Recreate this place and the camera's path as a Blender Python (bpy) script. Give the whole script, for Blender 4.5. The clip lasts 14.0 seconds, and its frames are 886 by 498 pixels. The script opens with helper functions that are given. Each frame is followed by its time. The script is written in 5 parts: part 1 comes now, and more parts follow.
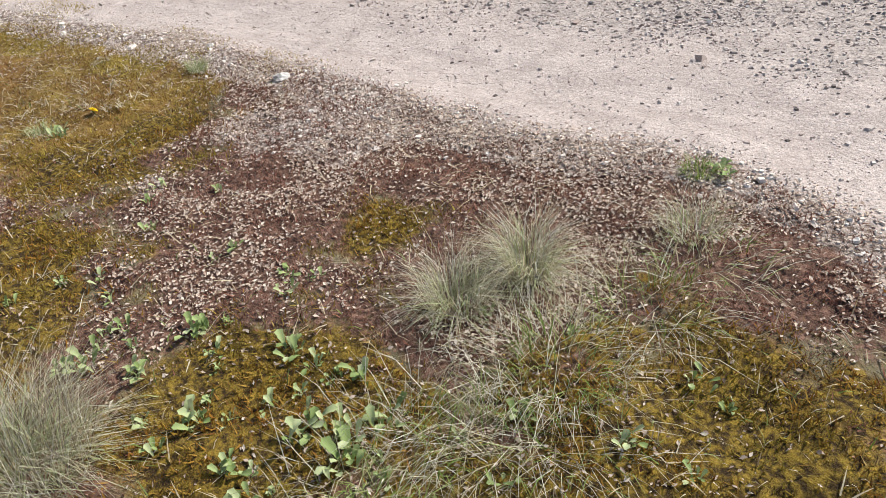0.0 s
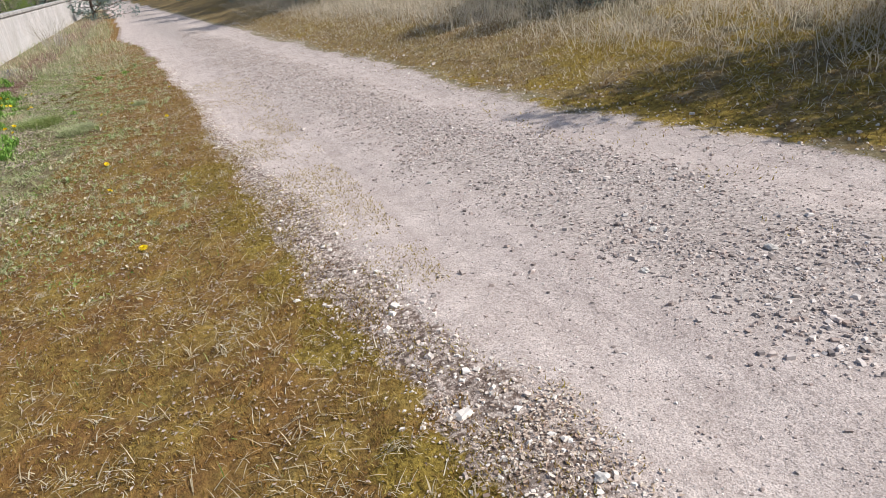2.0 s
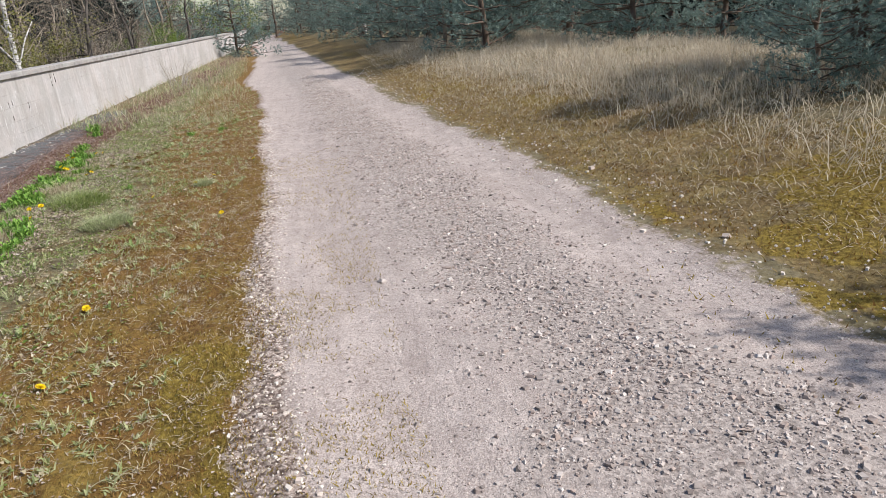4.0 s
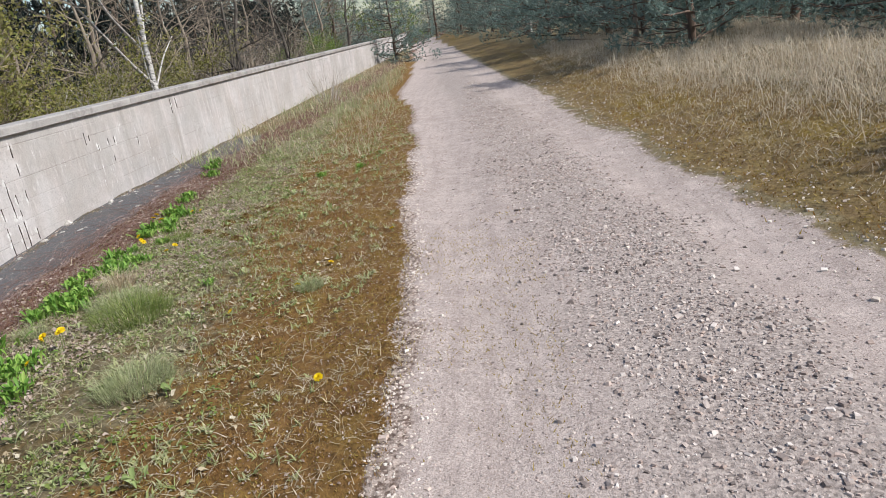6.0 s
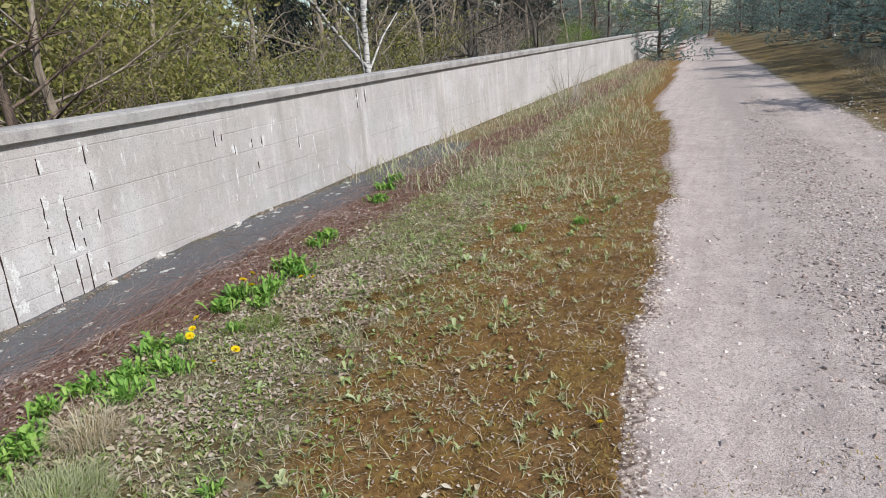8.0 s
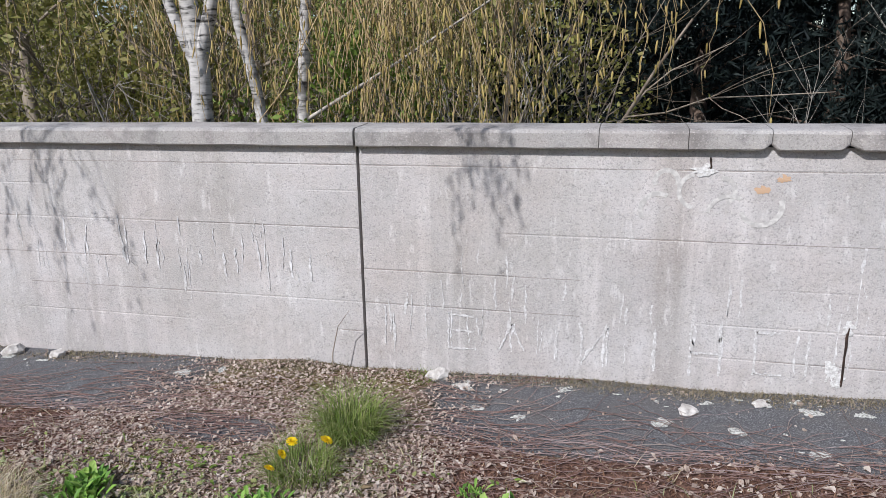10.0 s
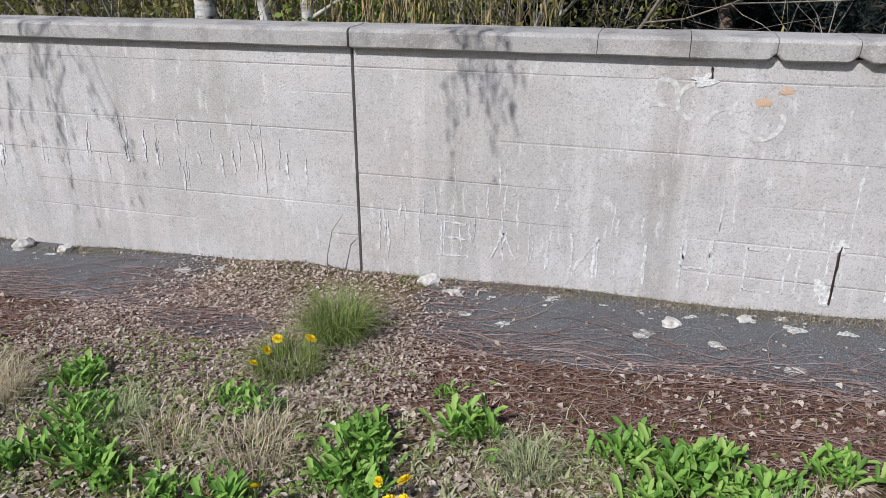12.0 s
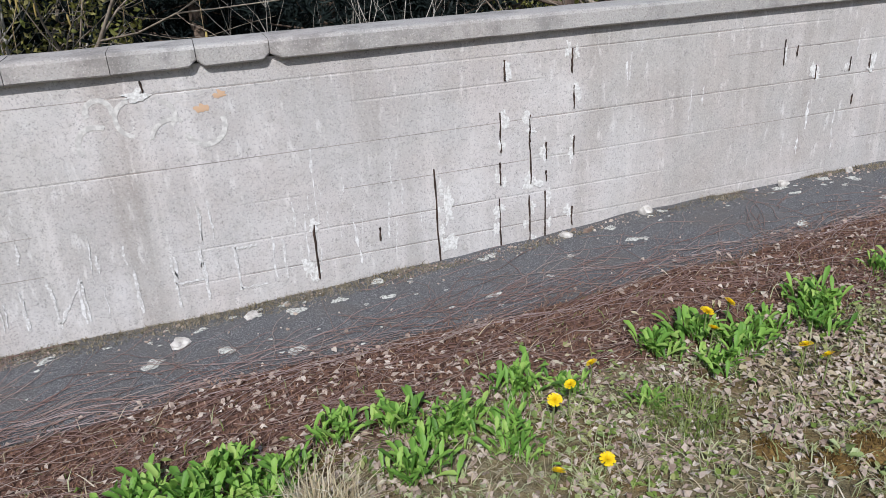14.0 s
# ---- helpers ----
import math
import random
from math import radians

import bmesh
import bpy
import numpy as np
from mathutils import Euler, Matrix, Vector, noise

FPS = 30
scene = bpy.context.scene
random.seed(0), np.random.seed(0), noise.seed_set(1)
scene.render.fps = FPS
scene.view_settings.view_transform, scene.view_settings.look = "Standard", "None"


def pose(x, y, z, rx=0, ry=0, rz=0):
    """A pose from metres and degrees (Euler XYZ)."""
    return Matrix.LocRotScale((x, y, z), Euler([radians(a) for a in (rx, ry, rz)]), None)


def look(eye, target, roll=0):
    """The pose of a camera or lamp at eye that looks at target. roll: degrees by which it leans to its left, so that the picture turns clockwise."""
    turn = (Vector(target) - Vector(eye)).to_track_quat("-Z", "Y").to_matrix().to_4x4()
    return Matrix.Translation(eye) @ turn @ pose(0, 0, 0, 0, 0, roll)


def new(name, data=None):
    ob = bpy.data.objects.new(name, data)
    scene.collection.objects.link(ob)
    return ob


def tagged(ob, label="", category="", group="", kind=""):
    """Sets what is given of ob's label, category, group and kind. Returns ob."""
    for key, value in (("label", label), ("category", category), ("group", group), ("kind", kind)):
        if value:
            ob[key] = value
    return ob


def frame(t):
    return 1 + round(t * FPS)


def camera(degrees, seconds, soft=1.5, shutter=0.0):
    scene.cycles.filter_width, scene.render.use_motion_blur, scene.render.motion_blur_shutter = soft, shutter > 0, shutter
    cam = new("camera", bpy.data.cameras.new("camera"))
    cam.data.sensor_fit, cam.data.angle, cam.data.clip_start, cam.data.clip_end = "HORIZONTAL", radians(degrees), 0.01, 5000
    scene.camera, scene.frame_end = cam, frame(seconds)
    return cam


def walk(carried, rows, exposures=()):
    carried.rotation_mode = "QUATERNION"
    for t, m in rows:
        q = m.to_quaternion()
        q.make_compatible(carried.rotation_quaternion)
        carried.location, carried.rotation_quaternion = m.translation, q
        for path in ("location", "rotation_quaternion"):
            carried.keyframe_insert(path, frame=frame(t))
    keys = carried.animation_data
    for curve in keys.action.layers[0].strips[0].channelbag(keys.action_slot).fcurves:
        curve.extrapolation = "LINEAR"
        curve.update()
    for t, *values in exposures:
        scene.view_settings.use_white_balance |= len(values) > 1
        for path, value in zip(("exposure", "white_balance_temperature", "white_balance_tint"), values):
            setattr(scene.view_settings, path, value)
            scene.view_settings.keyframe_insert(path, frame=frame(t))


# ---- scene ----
cam = camera(63.4, 14.0, soft=0.55)
METRES, EYE, TILT, LEAN, TURN = 14.3, 1.5, 0.0, 0.0, 40.6
ROWS = [
    (0.0, 0.0, 0.0, 0.0, -3.76, -37.28, 4.95),
    (0.5, -0.0048, 0.0454, -0.0074, -1.07, -36.59, 11.14),
    (1.0, -0.0152, 0.0981, -0.0074, 10.17, -29.63, 6.49),
    (1.5, -0.0341, 0.1422, -0.004, 19.91, -26.06, 9.03),
    (2.0, -0.0505, 0.1916, -0.0029, 28.01, -23.72, 8.2),
    (2.5, -0.0737, 0.2401, -0.0032, 30.66, -20.82, 6.68),
    (3.0, -0.0965, 0.2854, -0.0023, 33.01, -20.23, 6.07),
    (3.5, -0.1288, 0.3244, -0.0012, 35.63, -19.42, 5.57),
    (4.0, -0.1618, 0.3602, -0.0007, 39.14, -18.92, 6.11),
    (6.5, -0.3841, 0.5401, -0.0019, 54.78, -17.27, 8.22),
    (7.0, -0.4327, 0.5678, -0.003, 58.29, -17.18, 6.99),
    (7.5, -0.4753, 0.6014, -0.0036, 60.86, -16.94, 6.83),
    (8.0, -0.5175, 0.6271, -0.0039, 71.3, -15.8, 5.3),
    (8.5, -0.5506, 0.6398, -0.0028, 98.76, -14.07, 2.15),
    (8.7, -0.563, 0.6372, -0.0023, 108.9, -14.42, 1.15),
    (10.8, -0.6301, 0.6456, -0.0028, 161.83, -14.19, 1.7),
    (11.0, -0.6305, 0.6454, -0.0028, 159.6, -15.53, 1.25),
    (11.5, -0.6301, 0.6447, -0.0032, 156.29, -19.94, 0.23),
    (12.0, -0.629, 0.6449, -0.0032, 156.11, -21.21, -0.05),
    (12.5, -0.6296, 0.6454, -0.0033, 155.84, -21.21, -0.1),
    (13.0, -0.6296, 0.6461, -0.003, 155.63, -21.15, -0.2),
    (13.5, -0.6324, 0.6462, -0.0031, 146.95, -21.1, 0.9),
    (14.0, -0.6514, 0.6606, -0.0037, 119.72, -21.7, 3.6),
]
walk(cam, [(t, pose(0, 0, EYE, TILT, LEAN, TURN) @ pose(METRES * x, METRES * y, METRES * z, 90 + pitch, roll, yaw)) for t, x, y, z, yaw, pitch, roll in ROWS],
     exposures=[(0.0, 0.41, 6800, 8), (1.5, 0.28, 6650, 9), (3.0, 0.19, 6620, 10), (7.5, 0.02, 6550, 10), (8.5, 0.0, 6200, 8), (11.0, -0.08, 6230, 14), (12.0, -0.09, 6220, 10), (14.0, -0.1, 6200, 10)])

# ---- world, sun, exposure ----
SUN_TO = Vector((0.42, 0.90, 0.92)).normalized()
sun_data = bpy.data.lights.new("sun", "SUN")
sun_data.energy, sun_data.angle, sun_data.color = 4.6, radians(0.55), (1.0, 0.975, 0.95)
sun = new("sun", sun_data)
sun.matrix_world = look(SUN_TO * 60, (0, 0, 0))
world = bpy.data.worlds.new("sky")
scene.world = world
world.use_nodes = True
sky = world.node_tree.nodes.new("ShaderNodeTexSky")
sky.sky_type, sky.sun_disc = "NISHITA", False
sky.sun_elevation = math.asin(SUN_TO.z)
sky.sun_rotation = math.atan2(SUN_TO.x, SUN_TO.y)
backing = world.node_tree.nodes["Background"]
backing.inputs[1].default_value = 0.12
world.node_tree.links.new(sky.outputs[0], backing.inputs[0])

# ---- helpers for numbers ----
rng = np.random.default_rng(7)


def lattice(ix, iy, seed):
    h = (ix.astype(np.int64) * 374761393 + iy.astype(np.int64) * 668265263 + seed * 974711) & 0x7FFFFFFF
    h = ((h ^ (h >> 13)) * 1274126177) & 0x7FFFFFFF
    return ((h ^ (h >> 16)) & 0xFFFF) / 65535.0


def vnoise(x, y, size, seed=0):
    """Smooth value noise, 0 to 1, with cells of that size in metres."""
    x, y = np.asarray(x, float) / size, np.asarray(y, float) / size
    ix, iy = np.floor(x), np.floor(y)
    fx, fy = x - ix, y - iy
    fx, fy = fx * fx * (3 - 2 * fx), fy * fy * (3 - 2 * fy)
    a, b = lattice(ix, iy, seed), lattice(ix + 1, iy, seed)
    c, d = lattice(ix, iy + 1, seed), lattice(ix + 1, iy + 1, seed)
    return (a * (1 - fx) + b * fx) * (1 - fy) + (c * (1 - fx) + d * fx) * fy


def fnoise(x, y, size, seed=0):
    return 0.55 * vnoise(x, y, size, seed) + 0.3 * vnoise(x, y, size / 2.3, seed + 1) + 0.15 * vnoise(x, y, size / 5.1, seed + 2)


def step(a, b, v):
    s = np.clip((np.asarray(v, float) - a) / (b - a), 0, 1)
    return s * s * (3 - 2 * s)


# ---- the plan: a track along -x, a moss verge, a strip of asphalt and a wall; a grassy bank opposite ----
WALL_Y = -2.13
WALL_TOP = 1.2


def track_left(x):
    return np.interp(x, [-120, -46, -40, -30.5, -28.4, -26.2, -24.0, -22, -14.6, -12.5, -10, -9, -7.2, -5.5, -3.9, -2.5, -1.56, -0.78, 0, 8, 60],
                     [-6.5, -0.6, -0.2, 0.34, 0.26, 0.45, 0.9, 1.12, 1.63, 1.78, 1.87, 2.0, 2.17, 2.26, 2.46, 2.42, 2.36, 2.55, 2.3, 1.9, 1.0])


def track_right(x):
    return np.interp(x, [-120, -47, -22, -15.5, -13.3, -9.3, -7.4, -6.2, -5.0, -3.0, 0, 8, 60],
                     [-3.8, 1.75, 3.45, 3.92, 4.18, 4.36, 4.66, 4.85, 5.15, 5.6, 6.0, 6.2, 6.0])


def ground_z(x, y):
    x, y = np.asarray(x, float), np.asarray(y, float)
    along = np.interp(x, [-120, -22, -17, -15.4, -13.9, -11.4, -9, 0, 20], [0.12, 0.12, 0.11, 0.085, 0.02, -0.05, -0.12, -0.12, -0.12])
    z = -0.05 + (along + 0.05) * (1 - step(-2.0, 0.4, y))
    z = z + 0.03 * step(1.0, 3.2, y)
    edge = track_right(x)
    z = z + 0.14 * step(0.0, 1.6, y - edge) + 0.20 * step(1.0, 3.6, y - edge) - 0.5 * step(4.6, 8.5, y - edge)
    rough = 0.05 * (fnoise(x, y, 0.5, 3) - 0.5) + 0.16 * (vnoise(x, y, 2.2, 9) - 0.5) * step(0.6, 3.0, y - edge)
    rough = rough + 0.045 * (vnoise(x, y, 0.17, 14) - 0.5) * (1 - step(-0.5, -0.1, y - track_left(x))) * step(-0.8, 0.2, y)
    rough = rough + 0.11 * (vnoise(x, y, 0.27, 17) - 0.4) * np.exp(-(((x + 0.2) / 0.55) ** 2 + ((y - 1.25) / 0.45) ** 2))
    on_track = step(-0.1, 0.25, y - track_left(x)) * step(-0.1, 0.3, track_right(x) - y)
    rut = -0.025 * np.exp(-((y - track_left(x) - 0.45) / 0.28) ** 2) - 0.025 * np.exp(-((track_right(x) - 0.45 - y) / 0.28) ** 2)
    z = z + rough * (1 - 0.7 * on_track) + rut * on_track
    behind = step(0.0, 0.8, WALL_Y - 0.3 - y)
    return z * (1 - behind) + behind * (-0.35 + 0.3 * (vnoise(x, y, 3.0, 5) - 0.5))


def zones(x, y):
    """How far each kind of ground covers a place, 0 to 1."""
    x, y = np.asarray(x, float), np.asarray(y, float)
    wob = 0.26 * (fnoise(x, y, 0.7, 11) - 0.5)
    left, right = track_left(x) + wob, track_right(x) + 1.6 * wob
    track = step(-0.08, 0.14, y - left) * step(-0.3, 0.35, right - y)
    mid = y - track_left(x) + 1.8 * wob
    width = (track_right(x) - track_left(x)) / 2.4
    gravel = step(0.5, 1.15, mid / width + 0.5 * (fnoise(x, y, 0.3, 27) - 0.5)) * step(-2.05, -1.45, -mid / width) * track
    wide = np.interp(x, [-60, -14, -11, -8, -6, 2], [0.08, 0.10, 0.16, 0.32, 0.40, 0.26])
    fringe = step(-1.0, -0.3, (y - left) / wide) * (1 - step(0.02, 0.2, y - left))
    start = step(-3.9, -3.0, x + wob * 2) * (1 - step(-0.1, 0.2, y - left))
    chips = np.clip(fringe + 0.7 * start * step(0.9, 1.4, y + wob) * (1 - track) * step(0.55, 0.68, fnoise(x, y, 0.7, 21)), 0, 1)
    moss_in = np.interp(x, [-60, -23, -16, -12.6, -11.6, -9, -5, -3, 4], [-1.3, -0.4, 0.0, 0.45, 0.7, 0.3, -0.2, -0.7, -0.7])
    moss = step(-0.75, 0.7, y - moss_in + 1.6 * wob) * (1 - step(-0.6, 0.0, (y - left) / wide))
    patch = np.zeros_like(x)
    for px, py, pr in ((-2.7, 0.3, 0.85), (-1.25, 0.7, 0.5), (-0.15, 1.2, 0.62), (-1.65, 1.55, 0.25), (-0.5, 0.6, 0.6), (-3.6, 1.3, 0.8)):
        patch = np.maximum(patch, 1 - step(0.35, 1.4, np.hypot(x - px, y - py) / pr + 2.6 * wob + 0.7 * (vnoise(x, y, 0.16, 55) - 0.5)))
    moss = moss * (1 - start * (1 - patch))
    olive = start * patch
    brown = step(8.0, 11.5, -x)
    gold = step(-0.75, -0.45, y - left + 1.2 * wob) * step(2.6, 3.6, -x) * (1 - 0.65 * step(8.5, 10.5, -x)) * step(0.36, 0.6, fnoise(x, y, 0.5, 31))
    gold = np.maximum(gold, step(0.2, 0.5, y - right) * (1 - step(1.2, 2.2, y - right)) * 0.5 * step(0.50, 0.62, fnoise(x, y, 1.1, 33)))
    far_moss = step(-0.05, 0.3, y - right) * (1 - step(0.9, 3.0, y - right + 2 * wob))
    gap = step(10.2, 11.0, -x) * (1 - step(11.7, 12.1, -x))
    red = step(-1.6, -1.35, y + wob) * (1 - step(-1.05, -0.75, y + wob)) * (1 - 0.8 * gap) * step(7.5, 8.5, -x)
    red = np.clip(red + start * (1 - track) * (1 - patch) * 0.9, 0, 1)
    asphalt = (1 - step(-1.5, -1.4, y + 0.7 * wob)) * (1 - 0.95 * gap * step(-0.2, 0.1, wob + 0.05)) * step(WALL_Y - 0.4, WALL_Y - 0.3, y)
    asphalt = np.maximum(asphalt, 1 - step(0.7, 1.1, np.hypot((x + 10.95) / 0.38, (y + 1.38) / 0.14) + wob))
    asphalt = asphalt * (1 - step(19.0, 23.0, -x))
    return dict(track=track, gravel=gravel, chips=chips, moss=np.clip(moss, 0, 1), far_moss=far_moss, olive=olive, brown=brown, gold=gold, red=red, asphalt=asphalt)


# ---- materials ----
class Mat:
    """A node material with a Principled shader and short ways to wire it."""

    def __init__(self, name, rough=0.9):
        self.m = bpy.data.materials.new(name)
        self.m.use_nodes = True
        self.t = self.m.node_tree
        self.b = self.t.nodes["Principled BSDF"]
        self.b.inputs["Roughness"].default_value = rough
        self.b.inputs["Specular IOR Level"].default_value = 0.25

    def put(self, socket, v):
        if hasattr(v, "is_output"):
            self.t.links.new(v, socket)
        elif isinstance(v, (tuple, list)) and len(v) == 3 and socket.type == "RGBA":
            socket.default_value = (*v, 1)
        else:
            socket.default_value = v

    def noise(self, scale, detail=4, coords=None, stretch=None, rough=0.6):
        n = self.t.nodes.new("ShaderNodeTexNoise")
        n.inputs["Scale"].default_value, n.inputs["Detail"].default_value, n.inputs["Roughness"].default_value = scale, detail, rough
        c = coords or self.coords()
        if stretch:
            mp = self.t.nodes.new("ShaderNodeMapping")
            mp.inputs["Scale"].default_value = stretch
            self.t.links.new(c, mp.inputs[0])
            c = mp.outputs[0]
        self.t.links.new(c, n.inputs[0])
        return n.outputs[0]

    def cells(self, scale, out="Distance"):
        n = self.t.nodes.new("ShaderNodeTexVoronoi")
        n.inputs["Scale"].default_value = scale
        self.t.links.new(self.coords(), n.inputs[0])
        return n.outputs[out]

    def coords(self):
        return self.t.nodes.new("ShaderNodeTexCoord").outputs["Object"]

    def attr(self, name):
        n = self.t.nodes.new("ShaderNodeAttribute")
        n.attribute_name = name
        return n.outputs["Fac"]

    def island(self):
        return self.t.nodes.new("ShaderNodeNewGeometry").outputs["Random Per Island"]

    def each(self):
        return self.t.nodes.new("ShaderNodeObjectInfo").outputs["Random"]

    def ramp(self, fac, stops):
        n = self.t.nodes.new("ShaderNodeValToRGB")
        els = n.color_ramp.elements
        while len(els) < len(stops):
            els.new(0.5)
        for e, (p, c) in zip(els, stops):
            e.position = p
            e.color = (*c, 1) if isinstance(c, tuple) else (c, c, c, 1)
        self.put(n.inputs[0], fac)
        return n.outputs[0]

    def mix(self, fac, a, b, kind="MIX"):
        n = self.t.nodes.new("ShaderNodeMix")
        n.data_type, n.blend_type = "RGBA", kind
        self.put(n.inputs[0], fac), self.put(n.inputs[6], a), self.put(n.inputs[7], b)
        return n.outputs[2]

    def math(self, op, a, b=0.0):
        n = self.t.nodes.new("ShaderNodeMath")
        n.operation = op
        self.put(n.inputs[0], a), self.put(n.inputs[1], b)
        return n.outputs[0]

    def mask(self, a, n, lo=0.4, hi=0.6, gain=0.7):
        """An attribute whose border is broken up by noise."""
        s = self.math("ADD", a, self.math("MULTIPLY", self.math("SUBTRACT", n, 0.5), gain))
        return self.ramp(s, [(lo, 0.0), (hi, 1.0)])

    def color(self, c):
        self.put(self.b.inputs["Base Color"], c)
        return self

    def bump(self, h, strength=0.5, dist=0.01):
        n = self.t.nodes.new("ShaderNodeBump")
        n.inputs["Strength"].default_value, n.inputs["Distance"].default_value = strength, dist
        self.put(n.inputs["Height"], h)
        self.t.links.new(n.outputs[0], self.b.inputs["Normal"])
        return self

    def thin(self, amount, c):
        """Lets light through thin leaves and blades."""
        tr = self.t.nodes.new("ShaderNodeBsdfTranslucent")
        self.put(tr.inputs[0], c)
        mx = self.t.nodes.new("ShaderNodeMixShader")
        mx.inputs[0].default_value = amount
        self.t.links.new(self.b.outputs[0], mx.inputs[1])
        self.t.links.new(tr.outputs[0], mx.inputs[2])
        self.t.links.new(mx.outputs[0], self.t.nodes["Material Output"].inputs[0])
        return self


def many(name, colors, rough=0.8, thin=0.0, each=False, patches=None):
    """A material whose pieces vary along a row of colours, with drifts of a second row where there are patches."""
    m = Mat(name, rough)
    fac = m.each() if each else m.island()
    c = m.ramp(fac, [(i / max(1, len(colors) - 1), c) for i, c in enumerate(colors)])
    if patches:
        other = m.ramp(fac, [(i / max(1, len(patches) - 1), c2) for i, c2 in enumerate(patches)])
        c = m.mix(m.ramp(m.noise(2.3, 5, rough=0.65), [(0.44, 0.0), (0.58, 1.0)]), c, other)
    c = m.mix(0.35, c, m.mix(1.0, c, m.ramp(m.noise(60, 3), [(0.3, 0.35), (0.7, 1.0)]), "MULTIPLY"))
    m.color(c)
    if thin:
        m.thin(thin, c)
    return m.m


def ground_material():
    m = Mat("ground_soil", 0.95)
    big, mid, fine, grit = m.noise(0.9, 5), m.noise(5, 5), m.noise(38, 4), m.noise(160, 3)
    dry = m.mix(m.ramp(mid, [(0.35, 0.0), (0.65, 1.0)]), (0.14, 0.115, 0.06), (0.29, 0.24, 0.135))
    dry = m.mix(m.ramp(fine, [(0.45, 0.0), (0.75, 0.7)]), dry, (0.34, 0.31, 0.22))
    moss = m.mix(m.ramp(mid, [(0.38, 0.0), (0.62, 1.0)]), (0.18, 0.096, 0.026), (0.34, 0.225, 0.05))
    moss = m.mix(m.ramp(fine, [(0.45, 0.0), (0.75, 0.75)]), moss, (0.37, 0.275, 0.085))
    moss = m.mix(m.ramp(m.noise(2.1, 4), [(0.42, 0.0), (0.62, 0.75)]), moss, m.mix(fine, (0.15, 0.072, 0.024), (0.36, 0.19, 0.058)))
    red = m.mix(m.ramp(fine, [(0.35, 0.0), (0.65, 1.0)]), (0.07, 0.034, 0.025), (0.29, 0.165, 0.118))
    sand = m.mix(m.ramp(mid, [(0.35, 0.0), (0.65, 1.0)]), (0.475, 0.40, 0.362), (0.60, 0.515, 0.47))
    sand = m.mix(m.ramp(m.noise(11, 5), [(0.52, 0.0), (0.7, 0.55)]), sand, (0.36, 0.30, 0.27))
    sand = m.mix(m.ramp(m.noise(1.0, 5, stretch=(0.8, 11, 1)), [(0.45, 0.0), (0.68, 0.5)]), sand, (0.38, 0.31, 0.28))
    sand = m.mix(m.ramp(grit, [(0.36, 0.75), (0.5, 0.0)]), sand, (0.25, 0.205, 0.18))
    sand = m.mix(m.ramp(grit, [(0.6, 0.0), (0.72, 0.7)]), sand, (0.70, 0.65, 0.62))
    pebble, small = m.cells(88, "Color"), m.cells(150, "Color")
    sand = m.mix(0.6, sand, m.mix(1.0, sand, m.ramp(small, [(0.15, 0.72), (0.5, 1.02), (0.9, 1.25)]), "MULTIPLY"))
    sand = m.mix(m.math("MULTIPLY", m.ramp(m.noise(1.6, 4, stretch=(0.35, 2.2, 1)), [(0.42, 0.1), (0.62, 0.6)]), m.ramp(pebble, [(0.2, 1.0), (0.28, 0.0)])), sand, (0.26, 0.21, 0.185))
    grav = m.mix(m.ramp(fine, [(0.38, 0.0), (0.62, 1.0)]), (0.30, 0.255, 0.23), (0.48, 0.415, 0.375))
    grav = m.mix(0.85, grav, m.mix(1.0, grav, m.ramp(pebble, [(0.12, 0.45), (0.45, 0.95), (0.9, 1.35)]), "MULTIPLY"))
    chip = m.mix(m.ramp(fine, [(0.42, 0.0), (0.6, 1.0)]), (0.19, 0.135, 0.108), (0.60, 0.50, 0.435))
    tar = m.mix(m.ramp(grit, [(0.48, 0.0), (0.68, 0.7)]), (0.085, 0.085, 0.09), (0.38, 0.38, 0.38))
    tar = m.mix(m.ramp(mid, [(0.45, 0.0), (0.7, 0.5)]), tar, (0.13, 0.115, 0.105))
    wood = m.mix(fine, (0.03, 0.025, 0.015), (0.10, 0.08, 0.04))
    mott = m.math("ADD", m.math("MULTIPLY", m.noise(6.5, 6, rough=0.7), 0.75), m.math("MULTIPLY", fine, 0.25))
    moss = m.mix(m.mask(m.attr("olive"), mott, gain=1.6), moss, m.mix(m.ramp(fine, [(0.4, 0.0), (0.6, 1.0)]), (0.06, 0.036, 0.012), (0.30, 0.20, 0.03)))
    gold = moss
    moss = m.mix(m.math("MULTIPLY", m.attr("brown"), m.ramp(m.noise(3.4, 5, rough=0.7), [(0.38, 0.25), (0.6, 0.95)])), moss, m.mix(fine, (0.12, 0.062, 0.024), (0.34, 0.19, 0.068)))
    c = m.mix(m.ramp(m.noise(3.0, 5, rough=0.7), [(0.48, 0.0), (0.62, 0.8)]), dry, m.mix(fine, (0.10, 0.068, 0.028), (0.28, 0.185, 0.07)))
    c = m.mix(m.mask(m.attr("moss"), mott, gain=1.9), c, moss)
    c = m.mix(m.mask(m.attr("far_moss"), mott, gain=1.9), c, m.mix(0.5, gold, dry))
    c = m.mix(m.mask(m.attr("gold"), mott, gain=1.5), c, m.mix(m.ramp(fine, [(0.35, 0.0), (0.7, 1.0)]), (0.17, 0.11, 0.018), (0.40, 0.29, 0.06)))
    c = m.mix(m.mask(m.attr("red"), mott, gain=1.8), c, red)
    c = m.mix(m.mask(m.attr("chips"), mott, gain=2.2), c, chip)
